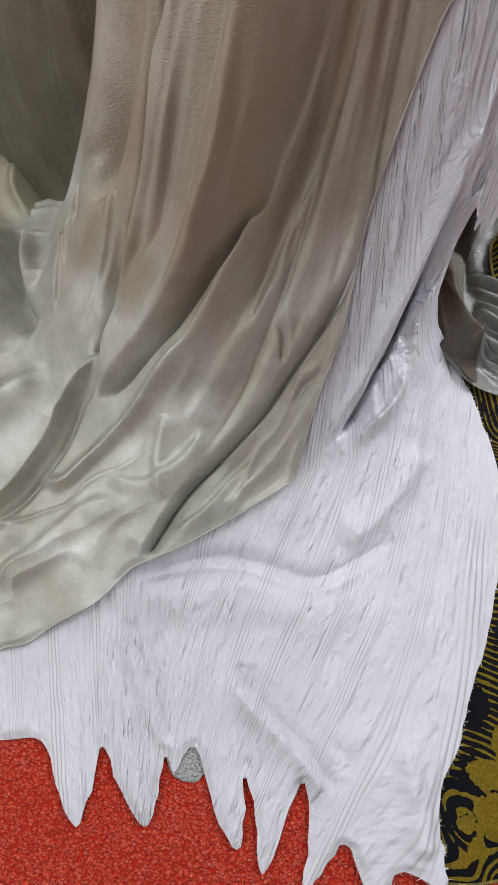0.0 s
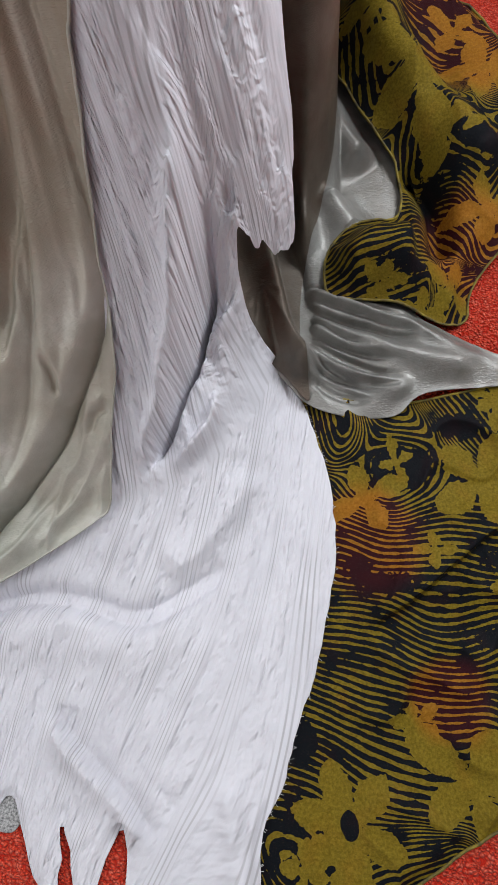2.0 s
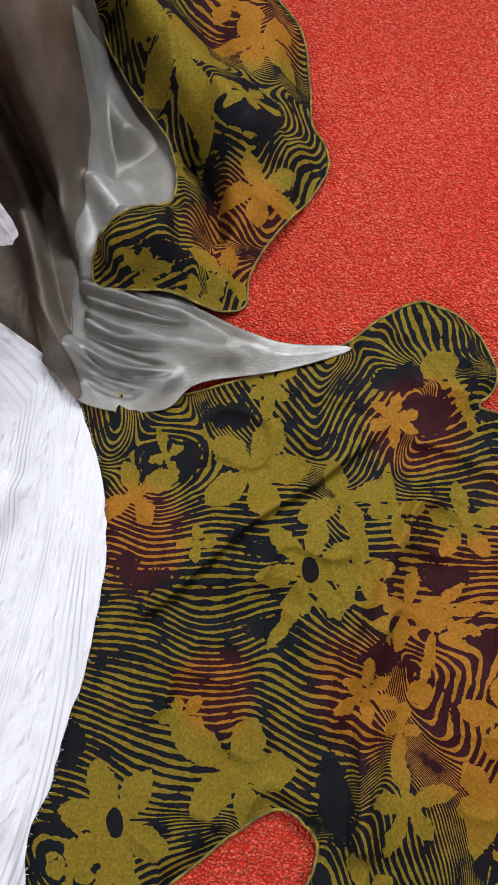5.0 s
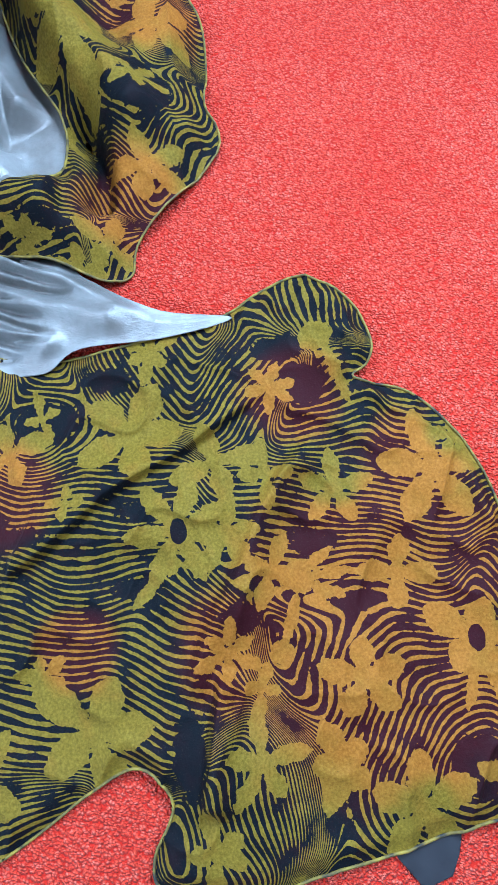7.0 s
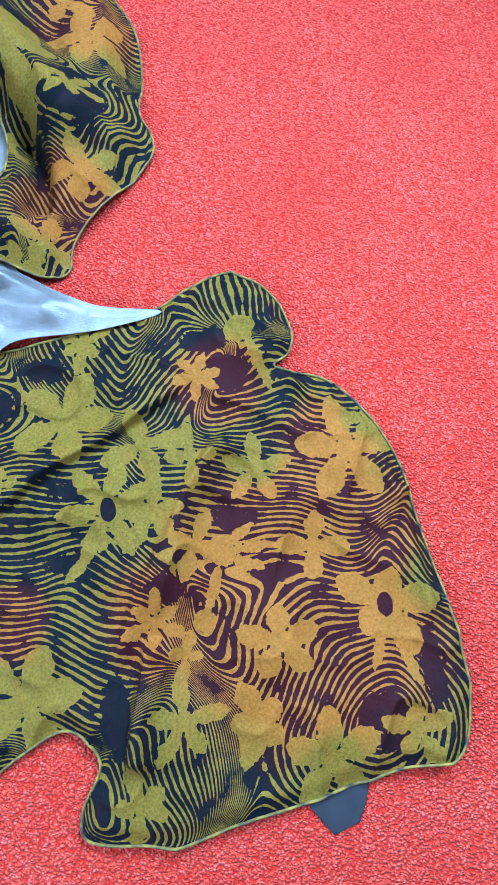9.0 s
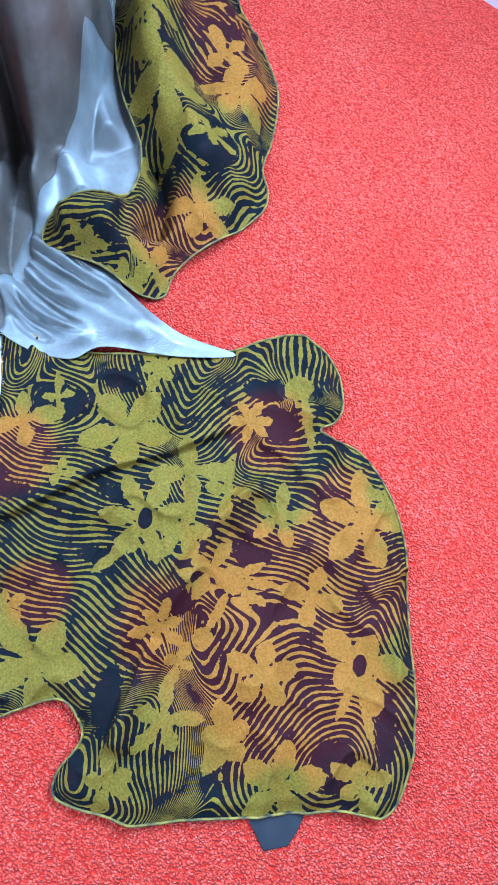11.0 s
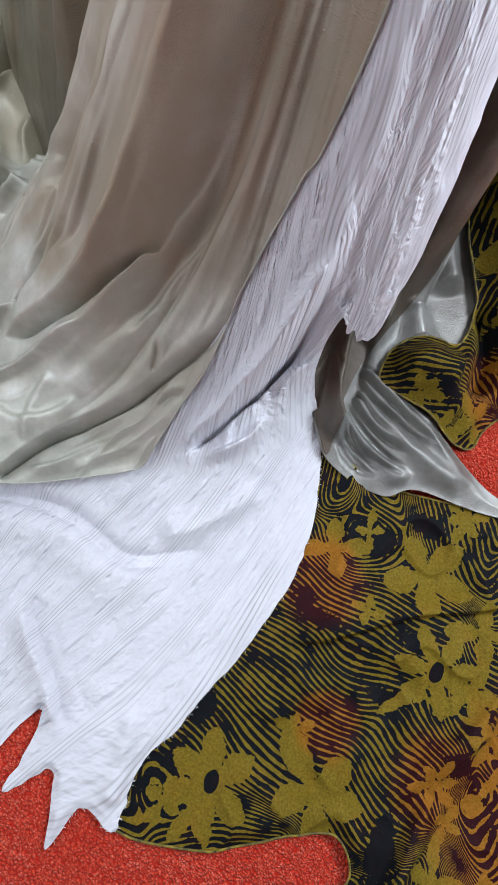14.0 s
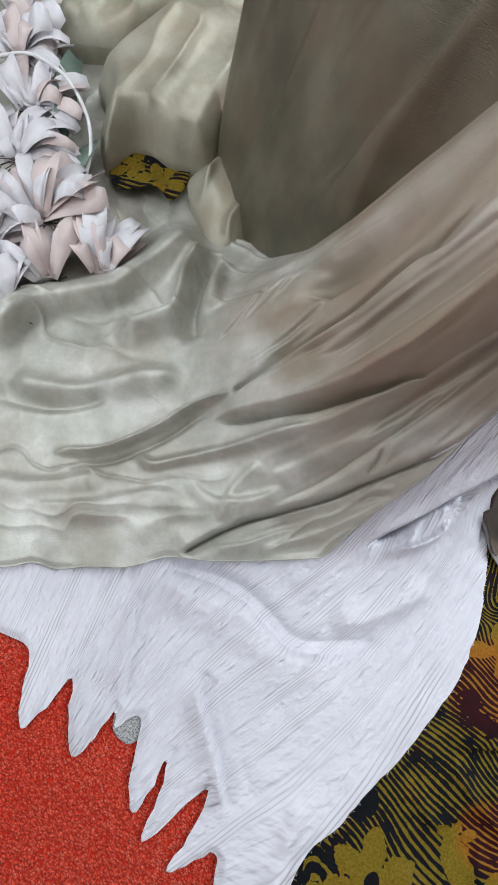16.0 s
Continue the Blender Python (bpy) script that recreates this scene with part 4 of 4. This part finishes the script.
    z = z - fold(x, y, [(-0.316, 0.308), (-0.358, 0.351), (-0.385, 0.435), (-0.40, 0.522)], 0.045, 0.030, 0.010)
    z = z + fold(x, y, [(-0.702, 0.12), (-0.683, 0.221), (-0.628, 0.286), (-0.537, 0.342), (-0.50, 0.44), (-0.46, 0.58)], 0.065, 0.05, 0.03)
    z = z + fold(x, y, [(-0.31, 0.24), (-0.40, 0.20), (-0.50, 0.13), (-0.64, 0.09)], 0.030, 0.028, 0.020)
    z = z - fold(x, y, [(-0.42, 0.16), (-0.52, 0.09), (-0.66, 0.05)], 0.022, 0.012, 0.026)
    z = z + fold(x, y, [(-0.38, 0.50), (-0.36, 0.42), (-0.33, 0.36)], 0.03, 0.02, 0.014)
    z = z + fold(x, y, [(-0.36, 0.02), (-0.46, -0.05), (-0.58, -0.10)], 0.024, 0.035, 0.015)
    z = z + fold(x, y, [(-0.20, 0.05), (-0.27, 0.03), (-0.36, -0.04), (-0.47, -0.10)], 0.018, 0.030, 0.012)
    z = z + fold(x, y, [(-0.06, 0.14), (-0.10, 0.10), (-0.16, 0.07), (-0.22, 0.08)], 0.012, 0.016, 0.008)
    z = z + fold(x, y, [(-0.12, 0.16), (-0.14, 0.10), (-0.13, 0.04)], 0.010, 0.014, 0.008)
    z = z + fold(x, y, [(0.01, 0.11), (-0.03, 0.08), (-0.07, 0.035), (-0.12, 0.0)], 0.008, 0.012, 0.006)
    z = z + fold(x, y, [(0.05, 0.12), (0.0, 0.075), (-0.05, 0.03)], 0.008, 0.005, 0.012)
    z = z + low * (0.006 * bumps(x, y, 0.16, 41) + 0.005 * bumps(arc * 1.6, d * 0.8, 0.05, 42))
    z = z + low * (0.008 * creases(arc * 1.5 + 0.02 * bumps(x, y, 0.06, 48), d * 0.12, 0.05, 46) + 0.005 * creases(arc * 1.3 + 0.3 * d, d * 0.2, 0.04, 47) * step(bumps(x, y, 0.12, 43), -0.1, 0.5))
    lift = edge_lift(x, y, GREY_EDGE[::2], 0.012)
    base = np.maximum(drape(x, y, push * hung), 0) + 0.018
    return base + (z - base) * (0.2 + 0.8 * lift) + 0.004


def grey_tan_shade(x, y):
    """Where the satin turns tan, with shade in the colour: the hung length, not the pool."""
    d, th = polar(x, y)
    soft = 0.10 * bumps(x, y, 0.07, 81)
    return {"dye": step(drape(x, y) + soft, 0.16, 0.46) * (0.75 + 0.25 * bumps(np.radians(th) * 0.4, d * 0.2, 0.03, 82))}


grey = sheet("satin_drape", GREY_EDGE, grey_height, 0.0022, SATIN, grey_tan_shade)
hem_line = GREY_EDGE[:126]
part("hem", cord("hem", np.column_stack([hem_line, grey_height(hem_line[:, 0], hem_line[:, 1]) - 0.0006]), 0.0016, SATIN), grey, "narrow rolled hem")
tagged(grey, "hung sage-grey crushed satin drape pooling on the floor", "drape")

# the sagging upper loop
LOOP_EDGE = flowing([
    (-0.54, 0.74), (-0.46, 0.64), (-0.40, 0.585), (-0.335, 0.54), (-0.28, 0.505), (-0.235, 0.482), (-0.20, 0.468), (-0.17, 0.468), (-0.15, 0.485), (-0.12, 0.485), (-0.05, 0.46), (0.05, 0.50),
    (0.12, 0.60), (0.0, 0.78), (-0.3, 0.92), (-0.52, 0.88)], 6, True)


def loop_height(x, y):
    z = np.minimum(0.28 + 2.75 * (x + 0.302) + 2.75 * (y - 0.555), 1.15 + 0.1 * bumps(x, y, 0.1, 50))
    z = z + 0.025 * bumps(x, y, 0.11, 51) + 0.012 * bumps(x - y, (x + y) * 0.4, 0.03, 52)
    # hanging lobes, the rolled lower rim and the grooves between them
    z = z + fold(x, y, [(-0.02, 0.62), (-0.10, 0.545), (-0.15, 0.515), (-0.20, 0.500), (-0.25, 0.505)], 0.11, 0.022, 0.016, 0.25)
    z = z - fold(x, y, [(-0.05, 0.66), (-0.14, 0.575), (-0.20, 0.545), (-0.27, 0.530)], 0.07, 0.012, 0.020, 0.25)
    z = z + fold(x, y, [(-0.10, 0.70), (-0.20, 0.62), (-0.28, 0.575), (-0.33, 0.56)], 0.05, 0.03, 0.03, 0.25)
    z = z - fold(x, y, [(-0.30, 0.86), (-0.36, 0.72), (-0.40, 0.64)], 0.05, 0.014, 0.03, 0.25)
    lift = edge_lift(x, y, LOOP_EDGE[::2], 0.028)
    return np.maximum(np.maximum(z, 0.10 + 0.02 * bumps(x, y, 0.05, 53)) - 0.16 * (1 - np.sqrt(lift)), 0.035)


loop = sheet("satin_loop", LOOP_EDGE, loop_height, 0.003, SATIN_OLIVE_SHADED)
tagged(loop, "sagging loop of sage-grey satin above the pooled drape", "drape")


# ---- puffed satin lobes and the printed corner between them ----
def puff(edge, top, seed, label):
    edge = flowing(edge, 6, True)

    def height(x, y):
        lift = edge_lift(x, y, edge, 0.05)
        return 0.07 + top * np.sqrt(lift + 1e-6) + lift * (0.022 * bumps(x, y, 0.13, seed) + 0.022 * creases(x + 0.03 * bumps(x, y, 0.1, seed + 2), y * 0.5, 0.09, seed + 1))
    return tagged(sheet("satin_puff", edge, height, 0.004, SATIN_PALE, None, 0.06), label, "drape")


puff([(-0.838, 0.77), (-0.806, 0.935), (-0.72, 1.13), (-0.60, 1.12), (-0.54, 0.95), (-0.53, 0.80), (-0.525, 0.70), (-0.589, 0.666), (-0.669, 0.658), (-0.711, 0.589), (-0.759, 0.643), (-0.79, 0.716)], 0.085, 61,
     "puffed lobe of pale sage satin beside the hung drape")
puff([(-0.99, 0.82), (-1.01, 0.95), (-0.90, 1.08), (-0.72, 1.20), (-0.70, 1.12), (-0.80, 0.93), (-0.86, 0.86)], 0.06, 64, "crumpled pale satin fold behind the puffed lobe")
puff([(-0.545, 0.65), (-0.50, 0.75), (-0.40, 0.68), (-0.36, 0.60), (-0.39, 0.53), (-0.44, 0.545), (-0.48, 0.58)], 0.035, 67, "twisted knot of sage satin under the loop")
GLIMPSE = flowing([(-0.72, 0.62), (-0.69, 0.69), (-0.60, 0.71), (-0.55, 0.66), (-0.555, 0.595), (-0.60, 0.60), (-0.67, 0.56)], 5, True)
glimpse = sheet("printed_scarf", GLIMPSE, lambda x, y: 0.062 + 0.012 * bumps(x, y, 0.04, 71), 0.003, PRINT,
                print_fields([(-0.60, 0.63, 0.05, 80, 5, 0.4, 0), (-0.67, 0.62, 0.04, 20, 5, 0.4, 0)], [], [(-0.63, 0.63, 0.06, 100)], [(-0.64, 0.665, 0.035, 0.02)], [], []))
tagged(glimpse, "corner of printed chiffon scarf tucked between satin folds", "scarf")


# ---- ribbon flowers ----
def ribbon(name, start, heading, length, width, rise, droop, mat, parent, label=""):
    """A cut ribbon petal that rises from its base and bends over."""
    verts, faces = [], []
    side = Vector((-math.sin(heading), math.cos(heading), 0))
    go = Vector((math.cos(heading), math.sin(heading), 0))
    twist = random.uniform(-1.1, 1.1)
    for i in range(7):
        t = i / 6
        w = width * (0.45 + 0.55 * min(t * 1.8, 1)) * (1 - 0.25 * max(t - 0.8, 0) / 0.2)
        c = start + go * (length * t) + Vector((0, 0, rise * math.sin(t * 2.2) - droop * t * t))
        s = side * math.cos(twist * t) + Vector((0, 0, math.sin(twist * t)))
        for k, lift in ((-1, 0.0), (0, -0.15), (1, 0.0)):
            verts.append(c + s * (w * 0.5 * k) + Vector((0, 0, lift * w)))
        if i:
            n = 3 * i
            faces += [(n - 3, n - 2, n + 1, n), (n - 2, n - 1, n + 2, n + 1)]
    ob = mesh_object(name, verts, faces, mat)
    thick = ob.modifiers.new("thickness", "SOLIDIFY")
    thick.thickness = 0.0006
    return part(name, ob, parent, label)


def ribbon_flower(x, y, z, count, heading, spread, length, label):
    base = tagged(new("ribbon_flower"), label, "artificial flower", "ribbon flowers")
    base.location = (0, 0, 0)
    for k in range(count):
        a = radians(heading + random.uniform(-spread, spread))
        r = random.uniform(0, 0.03)
        p = Vector((x + r * math.cos(a + 1), y + r * math.sin(a + 1), z + random.uniform(-0.01, 0.02)))
        mat = PETAL_BLUSH if random.random() < 0.4 else PETAL_WHITE
        ribbon("petal", p, a, length * random.uniform(0.45, 0.95), random.uniform(0.024, 0.056), random.uniform(0.015, 0.06), random.uniform(0.0, 0.03), mat, base)
    for k in range(8):
        a = radians(heading + 180 + random.uniform(-70, 70))
        line = [(x + 0.05 * t * math.cos(a) + random.uniform(-0.004, 0.004), y + 0.05 * t * math.sin(a) + random.uniform(-0.004, 0.004), z + 0.01 * math.sin(3 * t)) for t in np.linspace(-0.5, 1, 6)]
        part("stem", cord("stem", line, 0.0012, DARK_TWIG, 4), base, "dark thread-bound stem")
    return base


ribbon_flower(-0.575, 0.375, 0.06, 26, 115, 42, 0.13, "white and blush ribbon flower on the satin")
ribbon_flower(-0.66, 0.31, 0.06, 26, 125, 50, 0.14, "white and blush ribbon flower on the satin")
ribbon_flower(-0.70, 0.22, 0.05, 22, 150, 60, 0.12, "blush ribbon flower at the drape's edge")
ribbon_flower(-0.86, 0.50, 0.07, 26, 80, 80, 0.14, "white ribbon flower with clear strips")
ribbon_flower(-0.90, 0.62, 0.08, 26, 60, 100, 0.13, "white ribbon flower with clear strips")
ribbon_flower(-1.0, 0.72, 0.08, 24, 60, 100, 0.13, "pale bluish-white ribbon flower")
ribbon_flower(-1.06, 0.82, 0.08, 24, 60, 110, 0.12, "pale bluish-white ribbon flower")
ribbon_flower(-0.73, 0.40, 0.09, 26, 110, 80, 0.15, "white and blush ribbon flower on the satin")
ribbon_flower(-0.79, 0.30, 0.08, 26, 130, 90, 0.14, "white ribbon flower with clear strips")
ribbon_flower(-0.80, 0.17, 0.05, 22, 150, 80, 0.12, "blush ribbon flower at the drape's edge")
leaf = tagged(new("satin_leaf"), "sea-green satin leaf beside the ribbon flowers", "artificial leaf")
ribbon("blade", Vector((-0.80, 0.56, 0.09)), radians(115), 0.24, 0.05, 0.03, 0.02, LEAF_SATIN, leaf)
ribbon("blade", Vector((-0.74, 0.50, 0.09)), radians(95), 0.13, 0.05, 0.02, 0.02, LEAF_SATIN, leaf)
strap = tagged(cord("ribbon_strap", flowing([(-1.02, 0.66, 0.12), (-0.95, 0.70, 0.13), (-0.86, 0.69, 0.13), (-0.78, 0.64, 0.12), (-0.735, 0.58, 0.11), (-0.72, 0.53, 0.09)], 6), 0.004, WHITE_THREAD), "narrow white cord across the ribbon flowers", "cord")
